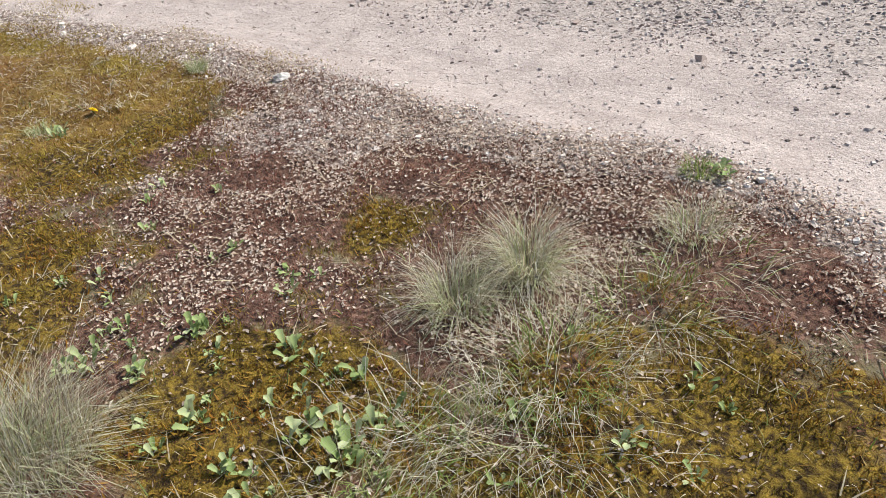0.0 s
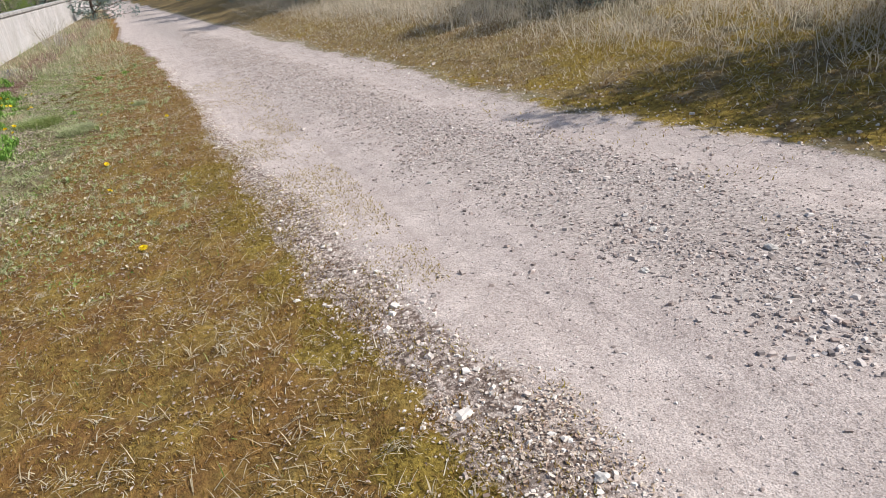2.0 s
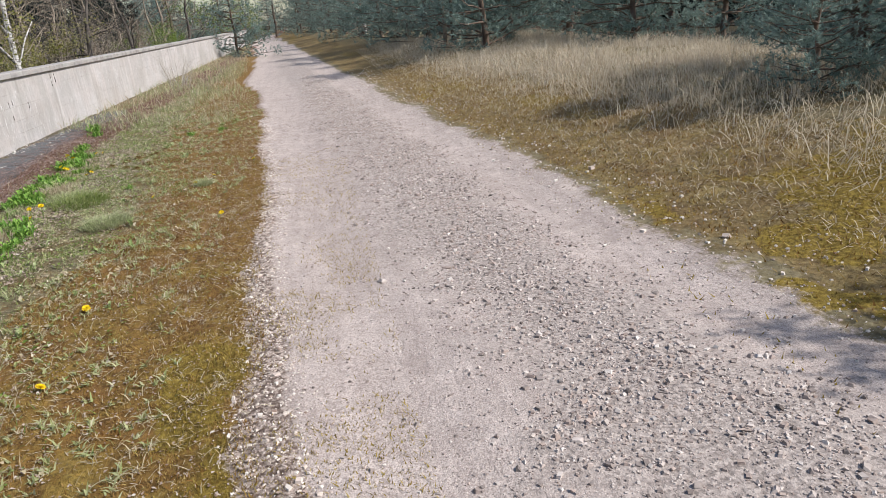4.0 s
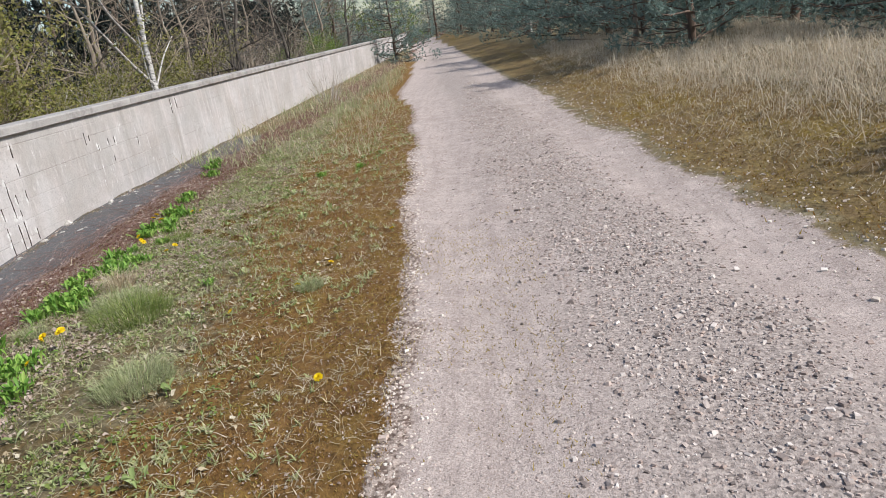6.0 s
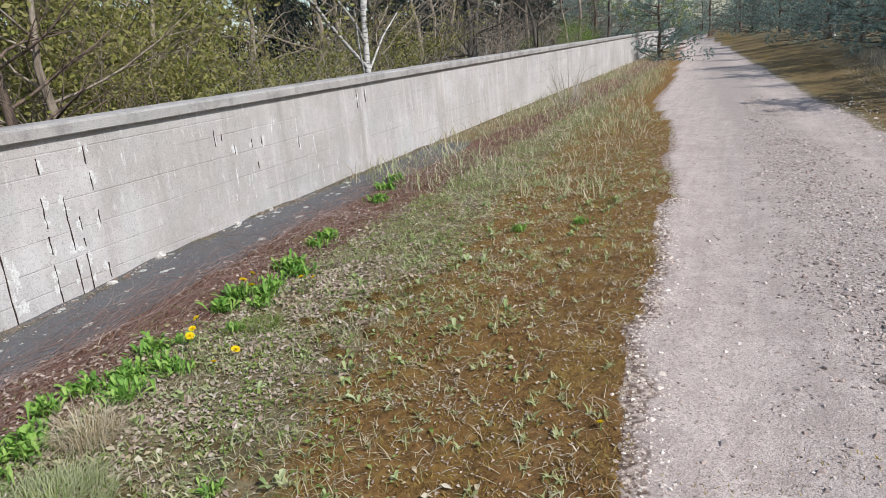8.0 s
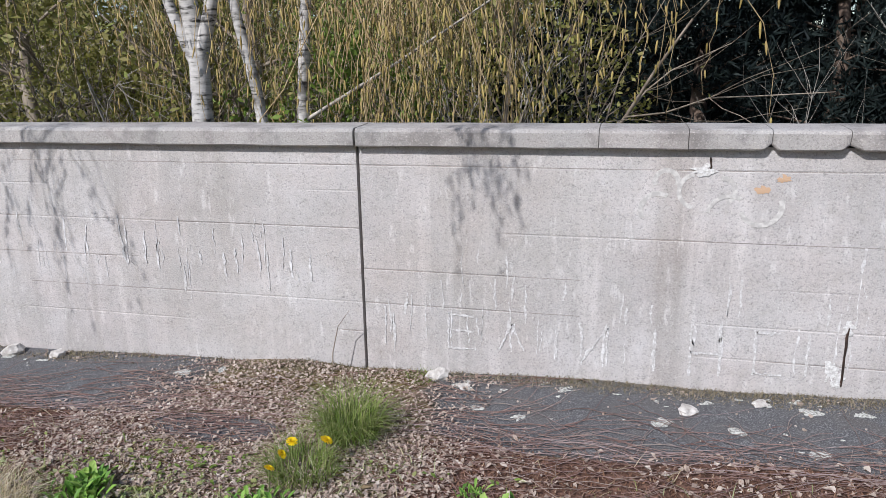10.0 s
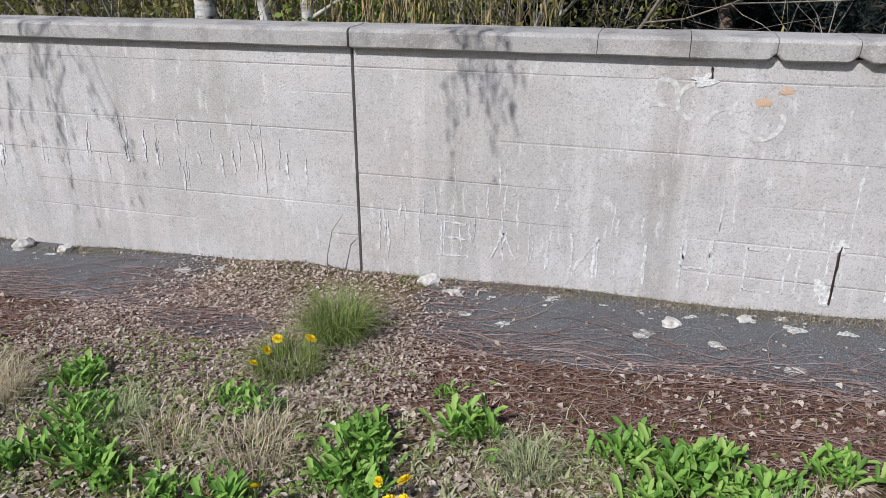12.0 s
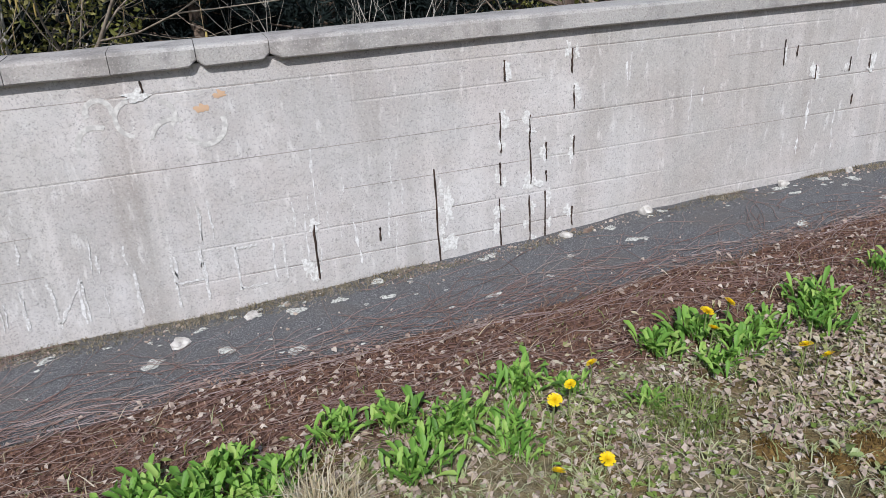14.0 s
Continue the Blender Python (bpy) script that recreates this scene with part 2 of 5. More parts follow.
    c = m.mix(m.mask(m.attr("track"), mott, gain=1.4), c, sand)
    c = m.mix(m.math("MULTIPLY", m.mask(m.attr("gravel"), mott, 0.2, 0.85, gain=1.6), 0.85), c, grav)
    c = m.mix(m.mask(m.attr("asphalt"), mid, gain=0.6), c, tar)
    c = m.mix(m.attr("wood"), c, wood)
    c = m.mix(m.ramp(big, [(0.3, 0.0), (0.7, 0.22)]), c, m.mix(1.0, c, (0.72, 0.68, 0.66), "MULTIPLY"))
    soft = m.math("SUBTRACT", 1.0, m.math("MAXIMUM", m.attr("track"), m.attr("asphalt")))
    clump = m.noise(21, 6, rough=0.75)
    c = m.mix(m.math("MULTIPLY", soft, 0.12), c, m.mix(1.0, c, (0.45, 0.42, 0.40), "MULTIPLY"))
    # shade in the hollows between clumps and light on their tops, painted into colour
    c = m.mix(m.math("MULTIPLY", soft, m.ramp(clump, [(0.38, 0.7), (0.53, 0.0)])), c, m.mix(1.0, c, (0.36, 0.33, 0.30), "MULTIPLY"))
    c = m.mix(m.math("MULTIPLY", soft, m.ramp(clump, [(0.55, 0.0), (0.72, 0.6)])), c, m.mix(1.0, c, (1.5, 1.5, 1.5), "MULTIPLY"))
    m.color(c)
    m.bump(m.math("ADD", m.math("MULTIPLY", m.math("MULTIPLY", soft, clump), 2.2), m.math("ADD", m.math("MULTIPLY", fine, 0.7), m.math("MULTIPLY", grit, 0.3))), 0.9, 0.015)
    return m.m


def concrete_material(name, base, streaks=True):
    m = Mat(name, 0.88)
    big, mid, grit = m.noise(1.3, 5), m.noise(7, 5), m.noise(120, 4)
    c = m.mix(m.ramp(big, [(0.32, 0.0), (0.68, 1.0)]), tuple(0.84 * v for v in base), base)
    c = m.mix(m.ramp(mid, [(0.45, 0.0), (0.75, 0.45)]), c, tuple(0.78 * v for v in base))
    if not streaks:
        c = m.mix(m.ramp(m.noise(4.5, 6, rough=0.7), [(0.48, 0.0), (0.62, 0.75)]), c, tuple(0.5 * v for v in base))
    if streaks:
        c = m.mix(m.ramp(m.noise(0.9, 4, stretch=(1, 1, 1.6)), [(0.46, 0.0), (0.66, 0.6)]), c, (0.66, 0.635, 0.63))
        run = m.noise(1.0, 4, stretch=(9, 9, 0.55))
        c = m.mix(m.ramp(run, [(0.52, 0.0), (0.68, 0.55)]), c, tuple(min(0.8, 1.3 * v) for v in base))
        dark = m.noise(1.0, 4, stretch=(5, 5, 0.4))
        c = m.mix(m.ramp(dark, [(0.53, 0.0), (0.74, 0.5)]), c, (0.29, 0.265, 0.235))
        c = m.mix(m.ramp(m.noise(0.55, 6, rough=0.7), [(0.47, 0.0), (0.63, 0.42)]), c, (0.36, 0.335, 0.30))
        c = m.mix(m.ramp(m.noise(16, 5, rough=0.75), [(0.52, 0.0), (0.68, 0.4)]), c, (0.35, 0.325, 0.295))
        c = m.mix(m.ramp(m.noise(26, 4, stretch=(1, 1, 0.3)), [(0.60, 0.0), (0.70, 0.55)]), c, (0.70, 0.685, 0.67))
    c = m.mix(m.ramp(m.noise(2.3, 3), [(0.4, 0.0), (0.65, 0.35)]), c, m.mix(1.0, c, (1.0, 0.90, 0.86), "MULTIPLY"))
    pit = m.math("ADD", m.math("MULTIPLY", m.noise(95, 2), 0.6), m.math("MULTIPLY", m.noise(23, 3), 0.4))
    c = m.mix(m.ramp(pit, [(0.33, 0.75), (0.41, 0.0)]), c, tuple(0.45 * v for v in base))
    c = m.mix(m.ramp(grit, [(0.34, 0.6), (0.46, 0.0)]), c, tuple(0.5 * v for v in base))
    c = m.mix(m.ramp(grit, [(0.58, 0.0), (0.70, 0.55)]), c, (0.64, 0.60, 0.56))
    m.color(c)
    m.bump(m.math("ADD", m.math("MULTIPLY", mid, 0.6), grit), 0.5, 0.006)
    return m.m


GROUND = ground_material()
CONCRETE = concrete_material("wall_concrete", (0.53, 0.505, 0.492))
CAP = concrete_material("cap_concrete", (0.43, 0.41, 0.39), False)
SEAM = concrete_material("board_seam", (0.37, 0.34, 0.315), False)
SLIT = Mat("joint_shadow_gap", 0.95).color((0.03, 0.026, 0.022)).m


# ---- mesh helpers ----
def raw_mesh(name, verts, faces, material, smooth=False):
    """A mesh from an array of points and an array of equal faces."""
    me = bpy.data.meshes.new(name)
    verts, faces = np.asarray(verts, np.float32), np.asarray(faces, np.int32)
    k = faces.shape[1]
    me.vertices.add(len(verts)), me.loops.add(faces.size), me.polygons.add(len(faces))
    me.vertices.foreach_set("co", verts.ravel())
    me.loops.foreach_set("vertex_index", faces.ravel())
    me.polygons.foreach_set("loop_start", np.arange(0, faces.size, k, dtype=np.int32))
    me.polygons.foreach_set("use_smooth", np.full(len(faces), smooth))
    me.update(calc_edges=True)
    me.validate()
    me.materials.append(material)
    return me


def part(name, me, parent=None, label=""):
    ob = new(name, me)
    if parent is not None:
        ob.parent = parent
    return tagged(ob, label) if label else ob


def grid_faces(nu, nv, wrap=False):
    i, j = np.meshgrid(np.arange(nu - 1), np.arange(nv if wrap else nv - 1), indexing="ij")
    jj = (j + 1) % nv
    return np.stack([i * nv + j, (i + 1) * nv + j, (i + 1) * nv + jj, i * nv + jj], -1).reshape(-1, 4)


class Tubes:
    """Gathers tapered tubes into one mesh."""

    def __init__(self, sides=5):
        self.v, self.f, self.n, self.sides = [], [], 0, sides

    def add(self, pts, rads, sides=None):
        s = sides or self.sides
        pts = np.asarray(pts, float)
        tan = np.gradient(pts, axis=0)
        tan /= np.linalg.norm(tan, axis=1, keepdims=True) + 1e-9
        ref = np.array([0.31, 0.17, 0.93]) if abs(tan[0, 2]) < 0.8 else np.array([0.93, 0.31, 0.17])
        a = np.cross(tan, ref)
        a /= np.linalg.norm(a, axis=1, keepdims=True) + 1e-9
        b = np.cross(tan, a)
        th = np.arange(s) * 2 * np.pi / s
        ring = a[:, None] * np.cos(th)[None, :, None] + b[:, None] * np.sin(th)[None, :, None]
        self.v.append((pts[:, None] + ring * np.asarray(rads)[:, None, None]).reshape(-1, 3))
        self.f.append(grid_faces(len(pts), s, True) + self.n)
        self.n += len(pts) * s

    def mesh(self, name, material):
        return raw_mesh(name, np.concatenate(self.v), np.concatenate(self.f), material, True)


# ---- ground: one sheet to the horizon ----
def spread(lo, hi, stepsize, out, grow=1.25):
    """Lines, close together from lo to hi and ever wider out to a distance beyond."""
    mid = list(np.arange(lo, hi + 1e-6, stepsize))
    d, a, b = stepsize, [], []
    p, q = lo, hi
    while p > lo - out:
        d *= grow
        p, q = p - d, q + d
        a.append(p), b.append(q)
    return np.array(a[::-1] + mid + b)


gx, gy = spread(-19, 1.5, 0.05, 420), spread(-2.6, 7.0, 0.05, 420)
GX, GY = np.meshgrid(gx, gy, indexing="ij")
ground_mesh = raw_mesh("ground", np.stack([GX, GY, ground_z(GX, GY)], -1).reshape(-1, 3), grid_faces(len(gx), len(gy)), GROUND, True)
for key, value in zones(GX.ravel(), GY.ravel()).items():
    ground_mesh.attributes.new(key, "FLOAT", "POINT").data.foreach_set("value", value.astype(np.float32))
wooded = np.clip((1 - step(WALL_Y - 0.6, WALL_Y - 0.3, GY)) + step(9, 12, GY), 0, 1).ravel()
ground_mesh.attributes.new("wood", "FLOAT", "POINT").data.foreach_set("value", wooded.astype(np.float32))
ground = tagged(new("ground", ground_mesh), "sandy gravel track between ochre moss verges and dry grass", "ground", kind="structure")

# ---- the concrete wall ----
JOINTS = [-34.6, -11.39, 8.0]
WALL_ENDS = [-62.0, 14.0]
BOARDS = [0.15, 0.31, 0.49, 0.70, 0.89, 1.02]


def wall_panel(x0, x1, seed):
    """A stretch of wall between two joints, its face marked by the boards it was cast in."""
    xs = np.linspace(x0, x1, max(2, int((x1 - x0) / 0.12)))
    zs = [-0.6, 0.0]
    for b in BOARDS:
        zs += [b - 0.006, b - 0.002, b + 0.002, b + 0.006]
    zs += [1.125]
    zs = np.array(zs)
    X, Z = np.meshgrid(xs, zs, indexing="ij")
    Y = np.full_like(X, WALL_Y) + 0.003 * (fnoise(X, Z, 0.6, seed) - 0.5)
    for k, b in enumerate(BOARDS):
        on = step(0.38, 0.5, vnoise(X[:, :1], X[:, :1] * 0 + k * 7.3, 0.9, seed + k))
        Y -= 0.0014 * on * (np.abs(Z - b) < 0.004)
        Y += 0.0008 * (vnoise(X * 0 + k, X[:, :1] // 2.4, 1.0, seed + 40 + k) - 0.5) * (Z > b)
    n = len(zs)
    front = np.stack([X, Y, Z], -1).reshape(-1, 3)
    back = np.stack([X, np.full_like(X, WALL_Y - 0.3), Z], -1).reshape(-1, 3)
    f = grid_faces(len(xs), n)
    rows = np.arange(len(xs) - 1)
    top = np.stack([rows * n + n - 1, (rows + 1) * n + n - 1, (rows + 1) * n + n - 1 + len(front), rows * n + n - 1 + len(front)], -1)
    col = np.arange(n - 1)
    e0 = np.stack([col, col + 1, col + 1 + len(front), col + len(front)], -1)
    e1 = e0 + (len(xs) - 1) * n
    me = raw_mesh("wall_panel", np.concatenate([front, back]), np.concatenate([f, f[:, ::-1] + len(front), top, e0, e1]), CONCRETE)
    me.materials.append(SEAM)
    col_of, row_of = np.arange(len(f)) // (n - 1), np.arange(len(f)) % (n - 1)
    board = (row_of - 2) // 4
    seam = ((row_of - 2) % 4 == 1) & (row_of >= 2) & (board < len(BOARDS))
    marks = np.zeros(len(me.polygons), np.int32)
    marks[:len(f)] = seam & (vnoise(xs[col_of], board * 7.3, 1.1, seed + 3) > 0.57)
    me.polygons.foreach_set("material_index", marks)
    return me


def cap_length(x0, x1, seed):
    """A length of coping, drip edge proud of the face, worn along its arrises."""
    prof = np.array([[0.0, 1.115], [0.034, 1.113], [0.040, 1.120], [0.040, 1.185], [0.033, 1.197], [0.018, 1.203], [-0.16, 1.212], [-0.34, 1.203], [-0.352, 1.19], [-0.352, 1.115]])
    xs = np.linspace(x0, x1, max(2, int((x1 - x0) / (0.05 if x1 - x0 > 1.2 else 0.008))))
    k = len(prof)
    X = np.repeat(xs[:, None], k, 1)
    P = np.repeat(prof[None], len(xs), 0).copy()
    wear = 0.013 * (fnoise(X, P[..., 1] * 9, 0.25, seed) - 0.5)
    P[..., 0] += wear * (prof[:, 0] > 0.015)
    P[..., 1] += 0.6 * wear
    if -19 < x0 < -12.6:
        bite = np.exp(-((X + 13.265) / 0.02) ** 2) + np.exp(-((X + 13.565) / 0.02) ** 2)
        P[..., 1] += 0.024 * bite * (prof[:, 1] < 1.15)
        P[..., 0] -= 0.012 * bite * ((prof[:, 0] > 0.015) & (prof[:, 1] < 1.15))
    v = np.stack([X, WALL_Y + P[..., 0], P[..., 1]], -1).reshape(-1, 3)
    f = grid_faces(len(xs), k, True)
    me = raw_mesh("coping", v, f, CAP)
    bm = bmesh.new()
    bm.from_mesh(me)
    bm.verts.ensure_lookup_table()
    for s in (0, (len(xs) - 1) * k):
        bm.faces.new([bm.verts[s + i] for i in range(k)])
    bmesh.ops.recalc_face_normals(bm, faces=bm.faces)
    bm.to_mesh(me)
    bm.free()
    return me


wall = tagged(new("wall_south"), "weathered pale board-marked concrete wall with a thick coping", "wall", kind="structure")
edges = [WALL_ENDS[0], *JOINTS, WALL_ENDS[1]]
for n, (a, b) in enumerate(zip(edges, edges[1:])):
    part("wall_panel", wall_panel(a + 0.008, b - 0.008, 60 + n), wall)
    cuts = [a]
    while cuts[-1] < b - 0.1:
        cuts.append(min(b, cuts[-1] + 6.5))
    if abs(b - JOINTS[1]) < 0.1:
        cuts = [a, -24.5, -18.0, -13.565, -13.265, -12.93, -12.55, b]
    for p, q in zip(cuts, cuts[1:]):
        part("coping", cap_length(p + (0.006 if p in JOINTS else 0.0015), q - (0.006 if q in JOINTS else 0.0015), int(100 - p * 3)), wall)


# ---- scattered small stuff ----
DRY = many("dry_straw", [(0.34, 0.25, 0.14), (0.74, 0.65, 0.45), (0.52, 0.42, 0.27), (0.85, 0.79, 0.64)], 0.75, 0.35)
GRASS = many("grass_blades", [(0.13, 0.20, 0.035), (0.23, 0.32, 0.07), (0.38, 0.39, 0.16), (0.19, 0.27, 0.08)], 0.6, 0.3)
FESCUE = many("grey_green_blades", [(0.27, 0.31, 0.13), (0.54, 0.56, 0.34), (0.37, 0.43, 0.19)], 0.6, 0.3)
MOSS = many("moss_shoots", [(0.12, 0.065, 0.02), (0.40, 0.275, 0.055), (0.24, 0.12, 0.03), (0.52, 0.41, 0.15), (0.31, 0.23, 0.05), (0.43, 0.25, 0.10)], 0.85, 0.25, patches=[(0.12, 0.055, 0.018), (0.36, 0.19, 0.048), (0.22, 0.10, 0.028), (0.54, 0.39, 0.16), (0.30, 0.145, 0.04)])
FLAKE = many("dry_leaf_flake", [(0.34, 0.22, 0.16), (0.78, 0.66, 0.54), (0.56, 0.42, 0.33), (0.87, 0.79, 0.68)], 0.85, 0.2)
TUFT = many("tussock_blades", [(0.24, 0.19, 0.11), (0.76, 0.70, 0.51), (0.48, 0.43, 0.24), (0.90, 0.87, 0.75), (0.14, 0.10, 0.06), (0.62, 0.53, 0.39)], 0.7, 0.35)
GOLD_MOSS = many("gold_moss_shoots", [(0.20, 0.14, 0.022), (0.44, 0.33, 0.06), (0.30, 0.21, 0.035), (0.55, 0.44, 0.14), (0.25, 0.17, 0.035)], 0.85, 0.3)
OLIVE_MOSS = many("olive_moss_shoots", [(0.09, 0.06, 0.014), (0.30, 0.23, 0.03), (0.17, 0.11, 0.018), (0.42, 0.34, 0.06), (0.22, 0.12, 0.022)], 0.85, 0.25, patches=[(0.15, 0.06, 0.014), (0.40, 0.20, 0.028), (0.27, 0.115, 0.02), (0.52, 0.32, 0.06)])
FOOT = many("wall_foot_moss", [(0.12, 0.095, 0.06), (0.30, 0.25, 0.17), (0.42, 0.36, 0.27), (0.15, 0.14, 0.06)], 0.85, 0.2)
RUSTY = many("rust_red_shoots", [(0.09, 0.035, 0.025), (0.36, 0.165, 0.11), (0.21, 0.08, 0.052), (0.54, 0.36, 0.27)], 0.85, 0.2)
MAT = many("brown_mat_shoots", [(0.12, 0.06, 0.04), (0.34, 0.20, 0.13), (0.21, 0.11, 0.07), (0.50, 0.36, 0.26)], 0.85, 0.2)
STONE = many("gravel_stone", [(0.13, 0.105, 0.095), (0.62, 0.54, 0.495), (0.36, 0.30, 0.27), (0.76, 0.69, 0.64), (0.54, 0.43, 0.375), (0.28, 0.235, 0.215), (0.46, 0.36, 0.31)], 0.85)
CHIP = many("pale_chip", [(0.34, 0.24, 0.19), (0.80, 0.72, 0.64), (0.62, 0.50, 0.43), (0.88, 0.82, 0.75), (0.70, 0.61, 0.53)], 0.85)
LITTER = many("dead_leaves", [(0.26, 0.18, 0.14), (0.58, 0.48, 0.40), (0.40, 0.30, 0.24), (0.68, 0.60, 0.52)], 0.8, 0.15)
VERGE_LEAF = many("verge_plant_leaf", [(0.24, 0.26, 0.09), (0.54, 0.55, 0.30), (0.36, 0.41, 0.16), (0.66, 0.63, 0.42)], 0.7, 0.3)
BANK = many("bank_straw", [(0.40, 0.31, 0.21), (0.80, 0.71, 0.55), (0.60, 0.49, 0.35), (0.88, 0.81, 0.68)], 0.75, 0.4)
EDGE_STEMS = many("bleached_runner_stems", [(0.20, 0.14, 0.13), (0.46, 0.36, 0.34), (0.30, 0.22, 0.21)], 0.7)
STEMS = many("runner_stems", [(0.16, 0.085, 0.07), (0.34, 0.22, 0.19), (0.22, 0.14, 0.12), (0.42, 0.34, 0.29)], 0.7)


def sow(n, x0, x1, y0, y1, weight, r=rng):
    """About n places in a rectangle, kept by a weight from 0 to 1, with their heights."""
    x, y = r.uniform(x0, x1, n), r.uniform(y0, y1, n)
    k = r.random(n) < weight(x, y)
    x, y = x[k], y[k]
    return np.stack([x, y, ground_z(x, y)], -1)


def blades_mesh(name, base, height, width, lean, material, r=rng, bend=0.6, heading=None):
    """Curved tapering blades, one to each base; height, width and lean are (low, high)."""
    n = len(base)
    a = r.uniform(0, 2 * np.pi, n) if heading is None else heading
    h, w, l = r.uniform(*height, n), r.uniform(*width, n), r.uniform(*lean, n)
    out = np.stack([np.cos(a), np.sin(a), np.zeros(n)], -1)
    b = a + np.pi / 2 + r.normal(0, 0.5, n)
    side = np.stack([np.cos(b), np.sin(b), np.zeros(n)], -1) * (w / 2)[:, None]
    up = np.array([0, 0, 1.0])
    mid = base + out * (h * np.sin(l) * 0.45)[:, None] + up * (h * np.cos(l) * 0.55)[:, None]
    l2 = np.minimum(l + bend, 1.75)
    tip = mid + out * (h * np.sin(l2) * 0.5)[:, None] + up * (h * np.cos(l2) * 0.5)[:, None]
    v = np.stack([base - side, base + side, mid + side * 0.75, mid - side * 0.75, tip + side * 0.15, tip - side * 0.15], 1).reshape(-1, 3)
    i = np.arange(n)[:, None] * 6
    f = np.stack([i + np.array([0, 1, 2, 3]), i + np.array([3, 2, 4, 5])], 1).reshape(-1, 4)
    return raw_mesh(name, v, f, material)


def shoots_mesh(name, base, height, width, material, r=rng):
    """Tiny upright shoots of one triangle each."""
    n = len(base)
    a, h, w = r.uniform(0, 2 * np.pi, n), r.uniform(*height, n), r.uniform(*width, n)
    side = np.stack([np.cos(a), np.sin(a), np.zeros(n)], -1) * (w / 2)[:, None]
    tip = base + np.stack([r.normal(0, 0.6, n) * h, r.normal(0, 0.6, n) * h, h], -1)
    v = np.stack([base - side, base + side, tip], 1).reshape(-1, 3)
    return raw_mesh(name, v, np.arange(3 * n).reshape(-1, 3), material)


CORNERS = np.array([[-1, -1, -1], [1, -1, -1], [1, 1, -1], [-1, 1, -1], [-1, -1, 1], [1, -1, 1], [1, 1, 1], [-1, 1, 1]], float) * 0.6
BOX = np.array([[0, 3, 2, 1], [4, 5, 6, 7], [0, 1, 5, 4], [1, 2, 6, 5], [2, 3, 7, 6], [3, 0, 4, 7]])


def stones_mesh(name, base, sizes, material, r=rng, flat=0.55):
    """Broken angular stones, each of its own shape, half sunk in the ground."""
    n = len(base)
    v = CORNERS[None] * r.uniform(0.55, 1.25, (n, 8, 3))
    v[:, 4:, :2] *= r.uniform(0.45, 0.95, (n, 1, 1))
    v = v * sizes[:, None, None] * np.stack([r.uniform(0.7, 1.35, n), r.uniform(0.6, 1.0, n), r.uniform(0.35, 0.8, n) * flat / 0.55], -1)[:, None]
    a, t = r.uniform(0, 2 * np.pi, n), r.normal(0, 0.3, n)
    ca, sa, ct, st = np.cos(a)[:, None], np.sin(a)[:, None], np.cos(t)[:, None], np.sin(t)[:, None]
    x, y, z = v[..., 0], v[..., 1] * ct - v[..., 2] * st, v[..., 1] * st + v[..., 2] * ct
    v = np.stack([x * ca - y * sa, x * sa + y * ca, z], -1) + base[:, None] + np.array([0, 0, 1]) * (sizes * 0.2)[:, None, None]
    f = (np.arange(n)[:, None, None] * 8 + BOX[None]).reshape(-1, 4)
    return raw_mesh(name, v.reshape(-1, 3), f, material)


def flakes_mesh(name, base, sizes, material, r=rng, curl=0.35):
    """Curled dead leaves lying about."""
    n = len(base)
    a = r.uniform(0, 2 * np.pi, n)
    u = np.stack([np.cos(a), np.sin(a), r.normal(0, 0.25, n)], -1) * sizes[:, None]
    w = np.stack([-np.sin(a), np.cos(a), r.normal(0, 0.25, n)], -1) * (sizes * r.uniform(0.3, 0.6, n))[:, None]
    up = np.array([0, 0, 1.0]) * (sizes * r.uniform(0.1, curl * 2, n))[:, None]
    c = base + np.array([0, 0, 0.006])
    v = np.stack([c - u, c - w * 0.9 + up * 0.6 - u * 0.2, c + w + up - u * 0.1, c + u + up * 0.3, c + u * 0.3 - w + up, c + u * 0.35 + w * 0.7], 1).reshape(-1, 3)
    i = np.arange(n)[:, None] * 6
    f = np.stack([i + np.array([0, 1, 5, 2]), i + np.array([1, 4, 3, 5])], 1).reshape(-1, 4)
    return raw_mesh(name, v, f, material)


def stuff(name, me, label, category):
    return tagged(new(name, me), label, category, kind="stuff")


def zone(key, power=1.0):
    return lambda x, y: zones(x, y)[key] ** power


def verge(x, y):
    """The open dry-grass verge between moss and asphalt."""
    z = zones(x, y)
    return np.clip(1 - z["moss"] * 0.9 - z["track"] - z["chips"] - z["asphalt"] - 0.9 * z["red"] - z["far_moss"], 0, 1)


def clumps(x, y, size=0.09, seed=400):
    """Small cushions with bare gaps between them."""
    return step(0.34, 0.60, fnoise(x, y, size, seed))


def nearer(x):
    return np.interp(x, [-30, -20, -15, 0], [0.08, 0.5, 1.0, 1.0])


